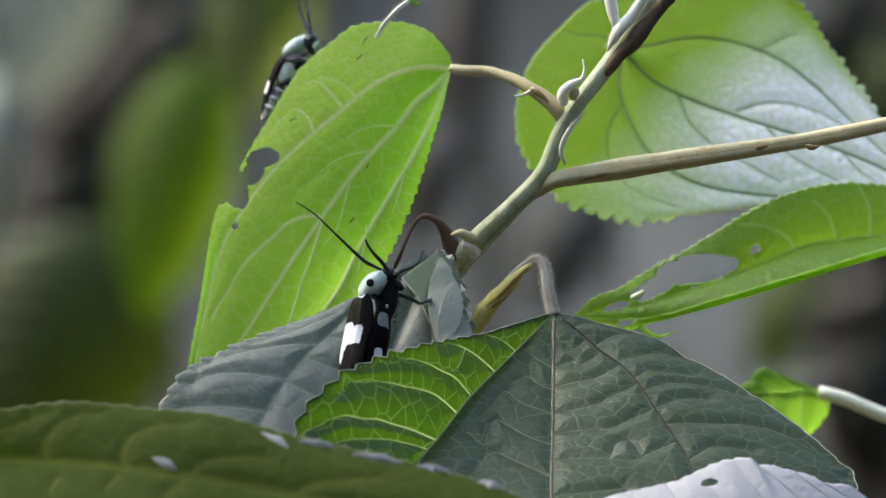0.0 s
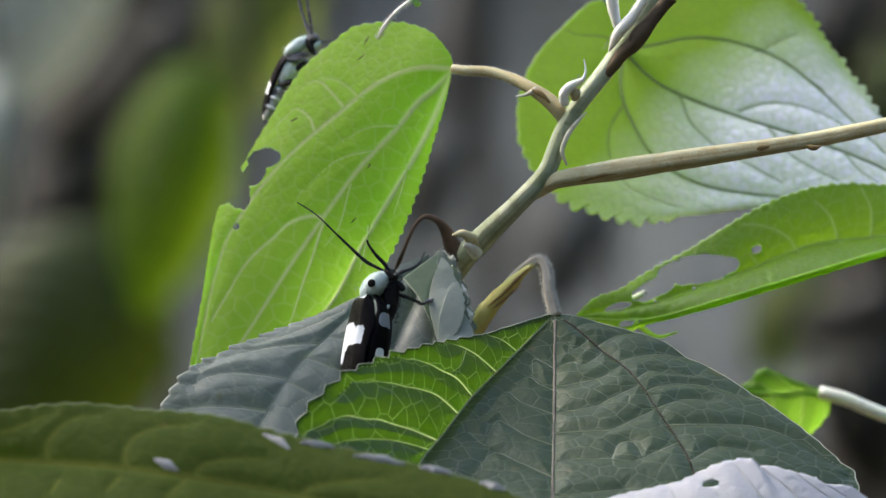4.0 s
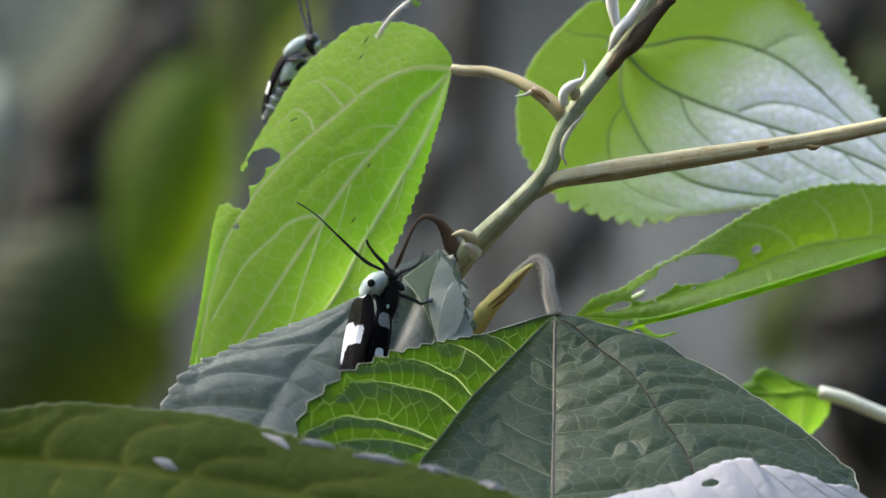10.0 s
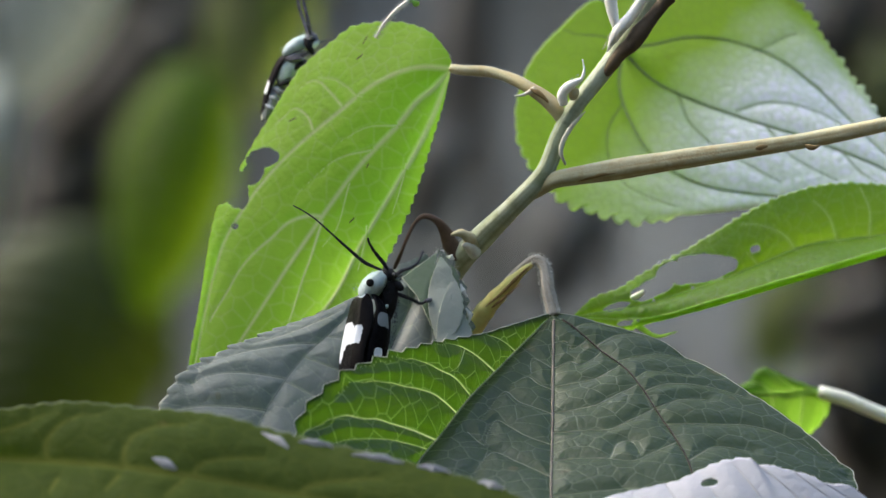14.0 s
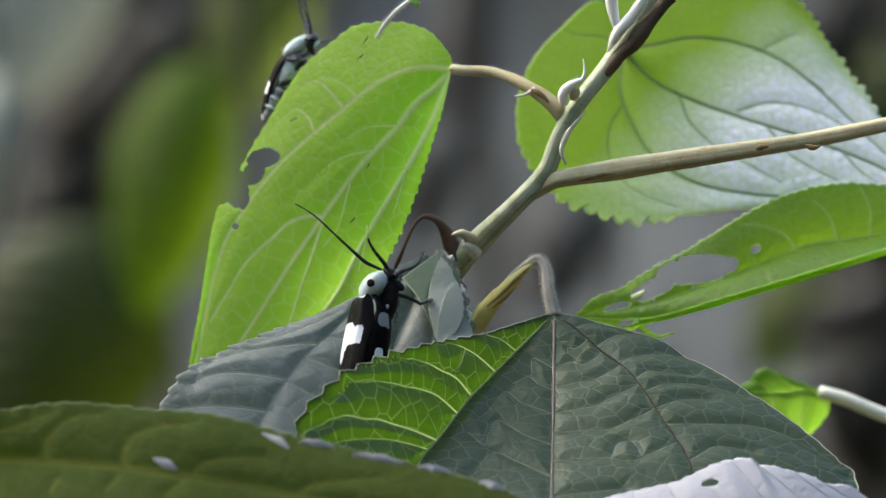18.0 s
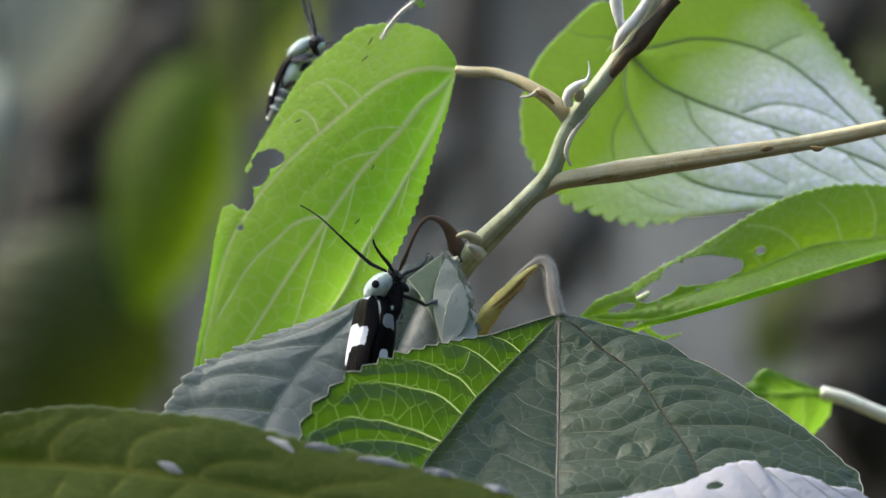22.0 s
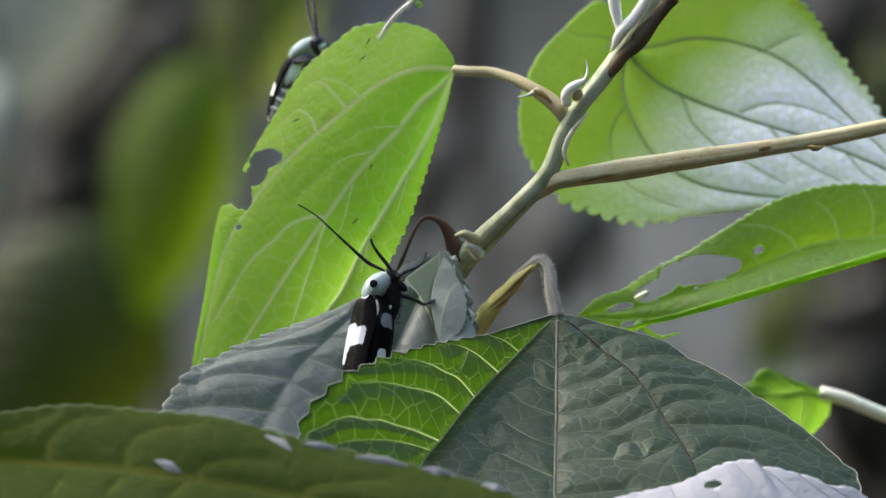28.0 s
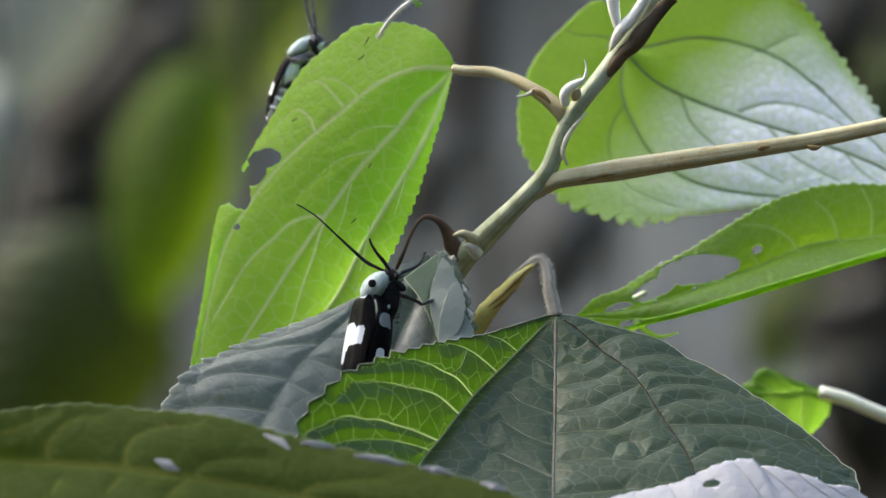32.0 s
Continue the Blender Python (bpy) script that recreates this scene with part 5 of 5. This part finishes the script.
near_veins = [
    (0.0009, 0.256, 0.95, 0.253, 0.7, 0.264, 0.45, 0.286, 0.25, 0.311, 0.2),
    (0.0009, 0.361, 1, 0.356, 0.8, 0.361, 0.55, 0.383, 0.35, 0.419, 0.25),
    (0.0009, 0.45, 1, 0.453, 0.85, 0.469, 0.75, 0.494, 0.65, 0.528, 0.55),
    (0.0009, 0.586, 0.95, 0.6, 0.8, 0.639, 0.6, 0.675, 0.45),
    (0.0007, 0.283, 1.2, 0.281, 1.35),
    (0.0007, 0.358, 1.1, 0.35, 1.25),
    (0.0007, 0.439, 1.05, 0.425, 1.2),
    (0.0007, 0.192, 0.45, 0.219, 0.35, 0.244, 0.2),
]
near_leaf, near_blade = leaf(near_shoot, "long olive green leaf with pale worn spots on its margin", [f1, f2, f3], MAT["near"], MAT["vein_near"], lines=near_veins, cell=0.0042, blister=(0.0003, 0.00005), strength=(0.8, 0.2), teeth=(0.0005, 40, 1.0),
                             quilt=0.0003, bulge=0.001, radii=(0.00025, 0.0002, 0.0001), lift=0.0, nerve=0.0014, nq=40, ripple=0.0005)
worn_spots = [
    (0.394, 0.85, 0.411, 0.9, 0.428, 0.95),
    (0.511, 0.15, 0.528, 0.2, 0.55, 0.3),
    (0.558, 0.13, 0.581, 0.1, 0.6, 0.08),
    (0.625, 0.15, 0.653, 0.12, 0.689, 0.08),
    (0.706, 0.08, 0.725, 0.06, 0.747, 0.05),
    (0.783, 0.05, 0.797, 0.05, 0.817, 0.04),
]
for worn in worn_spots:
    run = [near_blade.spot(u, c, 0.00015) for u, c in Blade.course((0, *worn))]
    tube("worn_spot", np.array(run), (0.0001, 0.0006, 0.0008, 0.0005, 0.0001), MAT["vein_pale"], near_leaf, "pale worn spot on the leaf", flat=0.2, knob=0.3, step=5)
tube("stalk", rail(-97.58, -95, -34.09,  -104.47, -93, -32.73,  -111.28, -90, -28.1), (0.0011, 0.0014), MAT["petiole"], near_shoot)
settle(near_shoot)

low_shoot = empty("shoot", mm(94.99, -40, -1167.91), "low shoot with a white-felted leaf", "shrub")
low_shoot.location.z = 0
tube("stem", rail(94.34, -50, -63.7,  95.63, -45, -248.2,  94.99, -40, -1167.91), (0.0025, 0.005), MAT["stem"], low_shoot)
g1 = rail(71.61, -58, -42.21,  70.14, -58.5, -40.76,  67.04, -59, -40.36,  64.5, -60, -39.95,  63.64, -60, -38.99,  59.6, -60, -38.03,  56.15, -60, -37.26,  53.85, -60, -37.55,  52.89, -60, -36.2,  50.2, -60, -36.3,  47.8, -60, -36.78,  44.34, -60, -38.12,  40.89, -60, -39.76,  35.32, -60, -41.2,  30.04, -60, -42.44,  22.36, -60, -44.94)
g2 = rail(82.28, -58, -49.89,  68.44, -66, -46.74,  49.19, -70, -45.18,  30.21, -66, -45.79,  16.89, -60, -46.46)
g3 = rail(82.28, -58, -49.89,  72.81, -74, -54.09,  53.42, -84, -56.54,  29.99, -76, -53.06,  16.89, -60, -46.46)
leaf(low_shoot, "leaf turned over to show its white-felted underside", [g1, g2, g3], MAT["pale"], MAT["vein_pale"], ribs=((9, -0.05, 0.3), (8, 0.06, 0.3)), teeth=(0.0005, 22, 0.8), quilt=0.00045, net=5, ripple=0.0008, holes=((mm(45.88, -60, -40.03), 0.0016, 0.0006, 10),))
tube("stalk", rail(82.09, -58, -49.89,  88.17, -56, -54.77,  94.34, -50, -64.66), (0.0012, 0.0014), MAT["petiole"], low_shoot)
settle(low_shoot)


# ---------------------------------------------------------------- moths
def wing(name, rails, material, parent, label, lift=0.0006):
    b = Blade(rails, 50, 14, lift, 0.0, (), (0, 0, 0))
    return b.build(name, material, parent, label, thick=0.00015)


def feeler(path, radius, parent, label, material="antenna"):
    ob = tube("antenna", path, radius, MAT[material], parent, label, sides=8, step=2, knob=0.12)
    return ob


def leg(path, parent, radius=0.00028, material=None):
    return tube("leg", path, (radius * 1.3, radius, radius * 0.8, radius * 0.7), material or MAT["antenna"], parent, sides=7, knob=0.25, step=6)


moth = empty("moth", mm(-12.36, -5, -15.85), "black and white moth at rest on a leaf, body raised", "moth", "moths on the shrub")
blob("abdomen", *axes_along(mm(-9.35, -8, -9.85), mm(-12.8, -12, -25.69), 0.0022, 0.0022), MAT["black"], moth, "black abdomen with white bands", 0.06)
blob("thorax", *axes_along(mm(-13.75, -8.5, -8.7), mm(-9.1, -9.5, -4.45), 0.0021, 0.0024), MAT["mint"], moth, "pale blue-green thorax with a black spot", 0.08, 0.9)
blob("chest", *axes_along(mm(-9.35, -8, -13.03), mm(-8.35, -8.5, -4.67), 0.0017, 0.0020), MAT["black"], moth, "black furry chest", 0.12)
blob("spot", *axes_along(mm(-12.5, -11.4, -6.65), mm(-11.51, -11.4, -5.66), 0.0007, 0.0003), MAT["black"], moth, "black spot")
head = blob("head", *axes_along(mm(-9.34, -9, -5.86), mm(-8.25, -9, -3.68), 0.0014, 0.0014), MAT["black"], moth, "black head", 0.08)
blob("eye", *axes_along(mm(-8.15, -10, -5.26), mm(-7.35, -10, -4.47), 0.0006, 0.0006), MAT["eye"], moth)
blob("palp", *axes_along(mm(-7.95, -9, -5.86), mm(-6.16, -9.5, -7.45), 0.0007, 0.0007), MAT["black"], moth)
WHITE_L = wing_material("left_wing_scales", ((0.38, 0.22, 0.105, 0.50), (0.46, 0.02, 0.11, 0.16), (0.03, 0.2, 0.03, 0.3)), dark=((0.50, 0.50, 0.07, 0.28),))
WHITE_R = wing_material("right_wing_scales", ((0.24, 0.75, 0.055, 0.55, 0.3), (0.50, 0.5, 0.04, 0.2, 0.85)), (0.85, 0.9, 0.93))
w1 = rail(-13.13, -8, -8.26,  -15.13, -7, -9.26,  -16.12, -7, -12.64,  -16.92, -7, -16.32,  -17.51, -8, -20.79,  -17.09, -10, -25.73,  -15.07, -13, -29.14)
w2 = rail(-12.71, -11, -8.04,  -13.49, -12, -9.32,  -13.98, -13, -12.79,  -14.86, -13.5, -16.75,  -15.45, -14, -21.2,  -15.55, -14, -25.66,  -14.87, -13, -29.14)
w3 = rail(-12.31, -10.5, -8.04,  -11.51, -12, -9.82,  -11.5, -13.5, -13.28,  -12.77, -14.5, -17.23,  -13.27, -15, -21.19,  -13.77, -14.5, -25.65,  -14.67, -13, -29.14)
wing("forewing", [w1, w2, w3], WHITE_L, moth, "black forewing with a white patch", 0.0002)
w4 = rail(-11.92, -10.5, -8.04,  -11.11, -12.2, -9.82,  -11.2, -13.3, -13.28,  -12.28, -14.2, -17.23,  -12.77, -14.6, -21.19,  -13.27, -14, -25.66,  -14.27, -13, -29.14)
w5 = rail(-11.32, -10.5, -8.04,  -10.12, -12.4, -10.61,  -10.01, -13, -14.27,  -10.6, -13.6, -18.23,  -11.39, -13.8, -22.19,  -12.49, -13.4, -25.67,  -14.08, -13, -29.14)
w6 = rail(-10.73, -9.8, -8.25,  -9.13, -11, -10.82,  -8.73, -11.5, -14.79,  -9.13, -12, -18.75,  -9.92, -12.4, -22.71,  -11.6, -12.6, -26.18,  -13.88, -13, -29.14)
wing("forewing", [w4, w5, w6], WHITE_R, moth, "black forewing with a white patch", 0.0002)
feel_1 = feeler(rail(-10.03, -10, -3.87,  -11.52, -10.5, -3.18,  -13.1, -11, -2.28,  -15.47, -12, -0.1,  -18.24, -13, 2.58,  -21.21, -13, 5.45,  -23.39, -13, 7.04,  -25.08, -13, 8.03), (0.00026, 0.00033, 0.00027, 0.00019, 0.00016, 0.00013, 0.0001), moth, "long black antenna")
feel_2 = feeler(rail(-8.94, -10, -3.87,  -9.93, -11, -2.58,  -11.3, -13, -1.09,  -12.37, -15, 0.4,  -12.76, -16, 1.39), (0.0003, 0.00035, 0.00028, 0.00024, 0.00016), moth, "black antenna")
leg(rail(-8.15, -9, -5.86,  -6.86, -8, -4.28,  -4.88, -6, -3.49,  -3.59, -4, -2.49,  -2.8, -1, -0.7), moth, 0.0003)
leg(rail(-8.55, -9, -7.85,  -6.37, -8, -8.45,  -4.38, -6, -9.26,  -3.19, -4, -9.87,  -1.8, -2, -9.29,  -1, 0, -8.9), moth, 0.0003)
leg(rail(-9.34, -9, -11.83,  -8.67, -6, -11.65,  -9.6, 0, -15.9,  -10.81, 2, -19.93), moth, 0.0003)

blob("foot", *axes_along(mm(-2.59, -3, -9.48), mm(-0.8, -1, -9.09), 0.0004, 0.0004), MAT["greyscale"], moth, "grey foot")
fuzz(moth, rail(-13.82, -9, -8.65,  -11.53, -9.5, -6.46,  -9.14, -9.5, -4.47), 0.0017, 350, 0.0004, MAT["mint"], 21)
fuzz(moth, rail(-9.35, -8, -13.03,  -8.65, -8.5, -8.85,  -8.35, -9, -4.67), 0.0016, 900, 0.0006, MAT["black"], 22)
fuzz(moth, rail(-9.34, -9, -5.67,  -8.25, -9, -3.78), 0.0013, 350, 0.0004, MAT["black"], 23)
fuzz(moth, rail(-9.35, -8.5, -11.83,  -10.33, -10, -17.78,  -12.3, -12, -24.7), 0.0021, 500, 0.0005, MAT["black"], 24)
fuzz(moth, rail(-8.55, -9, -7.85,  -6.37, -8, -8.45,  -4.38, -6, -9.26,  -3.19, -4, -9.87), 0.0002, 150, 0.0004, MAT["black"], 25)
blob("scale_tuft", *axes_along(mm(-9.23, -10.6, -10.72), mm(-8.94, -10.6, -9.93), 0.0003, 0.0003), MAT["mint"], moth, "pale scale tuft")
settle(moth)
moth.location.y += 0.002

moth_2 = empty("moth", mm(-26.89, 28, 31.68), "black and white moth clinging to the back of a leaf", "moth", "moths on the shrub")
blob("thorax", *axes_along(mm(-28.18, 26, 34.79), mm(-23.4, 26, 38.15), 0.0013, 0.0016), MAT["mint"], moth_2, "pale blue-green thorax", 0.07)
blob("chest", *axes_along(mm(-28.8, 27, 29.5), mm(-24.84, 27, 35.2), 0.0021, 0.0022), MAT["mint"], moth_2, "pale chest seen from below", 0.08)
blob("abdomen", *axes_along(mm(-31.6, 29, 23.14), mm(-26.69, 28, 31.68), 0.0015, 0.002), MAT["slate"], moth_2, "grey-blue banded abdomen", 0.06)
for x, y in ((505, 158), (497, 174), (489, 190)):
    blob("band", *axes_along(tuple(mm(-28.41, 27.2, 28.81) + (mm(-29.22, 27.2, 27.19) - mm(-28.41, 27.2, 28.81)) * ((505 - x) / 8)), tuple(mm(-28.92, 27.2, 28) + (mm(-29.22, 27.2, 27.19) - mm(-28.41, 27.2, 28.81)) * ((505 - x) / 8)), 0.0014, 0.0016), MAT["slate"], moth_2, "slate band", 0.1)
blob("head", *axes_along(mm(-24.01, 26, 36.52), mm(-22.18, 26, 38.76), 0.0013, 0.0014), MAT["greyscale"], moth_2, "grey head", 0.1)
blob("eye", *axes_along(mm(-23.48, 24.8, 37.51), mm(-22.26, 24.8, 37.92), 0.00045, 0.0005), MAT["eye"], moth_2)
blob("collar", *axes_along(mm(-24.2, 25, 37.92), mm(-22.57, 25, 34.87), 0.0006, 0.001), MAT["black"], moth_2, "black collar", 0.1)
blob("side_patch", *axes_along(mm(-27.66, 25.2, 34.06), mm(-23.18, 25.2, 35.28), 0.0006, 0.001), MAT["greyscale"], moth_2, "dark patch between thorax and chest", 0.15)
blob("side_patch", *axes_along(mm(-26.03, 25.2, 32.23), mm(-24, 25.2, 33.66), 0.0006, 0.001), MAT["black"], moth_2, "dark patch on the chest", 0.15)
blob("side_patch", *axes_along(mm(-28.89, 25.6, 29.39), mm(-26.04, 25.6, 30.41), 0.0005, 0.001), MAT["black"], moth_2, "dark patch behind the chest", 0.15)
blob("cheek", *axes_along(mm(-22.77, 25, 36.09), mm(-21.55, 25, 37.31), 0.0005, 0.0007), MAT["mint"], moth_2, "pale cheek", 0.15)
fuzz(moth_2, rail(-28.08, 26, 34.9,  -25.84, 26, 36.52,  -23.5, 26, 38.05), 0.0011, 220, 0.0004, MAT["mint"], 31)
fuzz(moth_2, rail(-28.61, 27, 29.93,  -24.84, 27, 35.02), 0.0014, 200, 0.0004, MAT["mint"], 32)
fuzz(moth_2, rail(-31.4, 29, 23.34,  -28.93, 28, 28.12,  -26.89, 28, 31.48), 0.0015, 500, 0.0005, MAT["greyscale"], 33)
fuzz(moth_2, rail(-23.81, 26, 36.73,  -22.28, 26, 38.56), 0.0012, 300, 0.0004, MAT["greyscale"], 34)
WHITE_2 = wing_material("edge_wing_scales", ((0.55, 0.0, 0.1, 0.5), (0.95, 0.0, 0.04, 0.5)), (0.88, 0.9, 0.92), 3.5)
v1 = rail(-27.4, 28, 35.55,  -28.75, 29, 34.25,  -30.19, 30, 31.21,  -31.34, 31, 28.17,  -32.05, 31, 25.11,  -32.05, 31, 23.07)
v2 = rail(-27.27, 26, 35.3,  -28.58, 26, 33.47,  -29.82, 27, 30.44,  -30.76, 28, 27.61,  -31.49, 29, 24.77,  -31.83, 30, 23.05)
v3 = rail(-27.15, 25, 35.18,  -28.36, 25.2, 32.84,  -29.7, 26, 29.81,  -30.63, 27, 26.98,  -31.37, 28, 24.55,  -31.61, 29.5, 22.84)
wing("forewing", [v1, v2, v3], WHITE_2, moth_2, "black forewing edge with white patch")
feel_3 = feeler(rail(-23.18, 25, 38.74,  -23.37, 24, 40.74,  -23.78, 24, 43.28,  -24.18, 24, 46.33,  -24.59, 24, 49.89), (0.00036, 0.00028, 0.00026, 0.0002), moth_2, "grey antenna", "greyscale")
feel_4 = feeler(rail(-23.6, 26, 38.76,  -24.33, 27, 40.82,  -25.15, 27, 43.37,  -25.65, 27, 46.42,  -25.86, 27, 49.99), (0.00036, 0.00028, 0.00026, 0.0002), moth_2, "grey antenna", "greyscale")
leg(rail(-22.28, 26, 36.73,  -20.74, 25, 37.42,  -18.91, 25, 37.52,  -17.5, 26, 36.73), moth_2, 0.0002, MAT["greyscale"])
leg(rail(-26.83, 24.5, 33.85,  -24.79, 24, 34.24,  -23.57, 24, 33.43,  -21.26, 25.5, 33.66), moth_2, 0.00024, MAT["greyscale"])
leg(rail(-29.09, 25.5, 27.77,  -26.84, 25, 28.57,  -24.82, 26, 29.61), moth_2, 0.00024, MAT["greyscale"])
leg(rail(-29.7, 25.5, 28.58,  -28.37, 25, 27.35,  -26.86, 26, 26.55), moth_2, 0.0002, MAT["greyscale"])
settle(moth_2)
moth_2.location.y += 0.006


# ---------------------------------------------------------------- what moves
def shifted(thing, rows, k=1.0, rise=0.27, extra=None):
    """Rows for walk(): the sway of the shrub, k times as wide."""
    home = thing.location.copy()
    out = []
    for t, s in rows:
        x, z = extra(t) if extra else (0, 0)
        out.append((t, Matrix.Translation(home + Vector((s * k + x, 0, -s * k * rise + z)) / 1000)))
    return out


def step(t, a, b, lo, hi):
    f = min(1, max(0, (t - a) / (b - a)))
    return lo + (hi - lo) * f * f * (3 - 2 * f)


def twist(ob, rows, pivot, angle):
    """An antenna turns about its root."""
    p = Vector(pivot) - ob.parent.location
    base = ob.matrix_basis.copy()
    walk(ob, [(t, Matrix.Translation(p) @ Matrix.Rotation(radians(angle(t)), 4, "Y") @ Matrix.Translation(-p) @ base) for t, s in rows])


def motions():
    first = [(0, -0.81), (0.5, -0.51), (1, -0.12), (1.5, -0.28), (2, -0.28), (2.5, -0.32), (3, -0.27), (3.5, -0.50)]
    second = [(5.5, -0.61), (6, 0.14), (6.5, -0.25), (7, -0.20), (7.5, -0.86), (8, -0.32), (8.5, -0.93), (9, 0.00), (9.5, -0.47), (10, -0.63), (10.5, -1.16), (11, -0.79), (11.5, -0.90), (12, -0.92), (12.5, -0.50), (13, -0.70), (13.5, -0.49), (14, -0.82), (14.5, -0.38)]
    third = [(16.5, -0.38), (17, -0.64), (17.5, 0.01), (18, -0.71), (18.5, -0.21), (19, -0.31), (19.5, -0.24), (20, 0.00), (20.5, -0.29), (21, 0.14), (21.5, -0.17), (22, 0.14), (22.5, 0.11), (23, -0.31), (23.5, -0.29), (24, -0.14), (24.5, -0.14), (25, -0.25), (25.5, -0.29)]
    last = [(27.5, -0.33), (28, -0.21), (28.5, -0.47), (29, -0.28), (29.5, -0.54), (30, -0.61), (30.5, -0.63), (31, -0.47), (31.5, -0.31), (32, -0.46)]
    sway = first + second + third + last
    walk(shrub, shifted(shrub, sway))
    walk(moth, shifted(moth, sway))
    walk(moth_2, shifted(moth_2, sway, extra=lambda t: (step(t, 22.1, 22.6, 0, 0.55), step(t, 22.1, 22.6, 0, -0.35) + step(t, 23, 32, 0, 0.25))))
    walk(near_shoot, shifted(near_shoot, sway, 0.95, 0.75))
    walk(low_shoot, shifted(low_shoot, sway, 0.95, 0.6))
    walk(side_shoot, shifted(side_shoot, sway, 0.45, 0.3))
    twist(feel_1, sway, mm(-9.34, -10, -4.07), lambda t: step(t, 12.2, 13, 0, -2.2) + step(t, 13.4, 17, 0, 1.3))
    twist(feel_2, sway, mm(-8.94, -10, -3.87), lambda t: step(t, 12.2, 13, 0, 5.0) + step(t, 13.2, 14.5, 0, -1.2))
    twist(feel_3, sway, mm(-23.18, 25, 38.74), lambda t: step(t, 9, 13, 0, -4) + step(t, 22.1, 22.6, 0, 6))
    twist(feel_4, sway, mm(-23.6, 26, 38.76), lambda t: step(t, 22.1, 22.6, 0, 4))


motions()
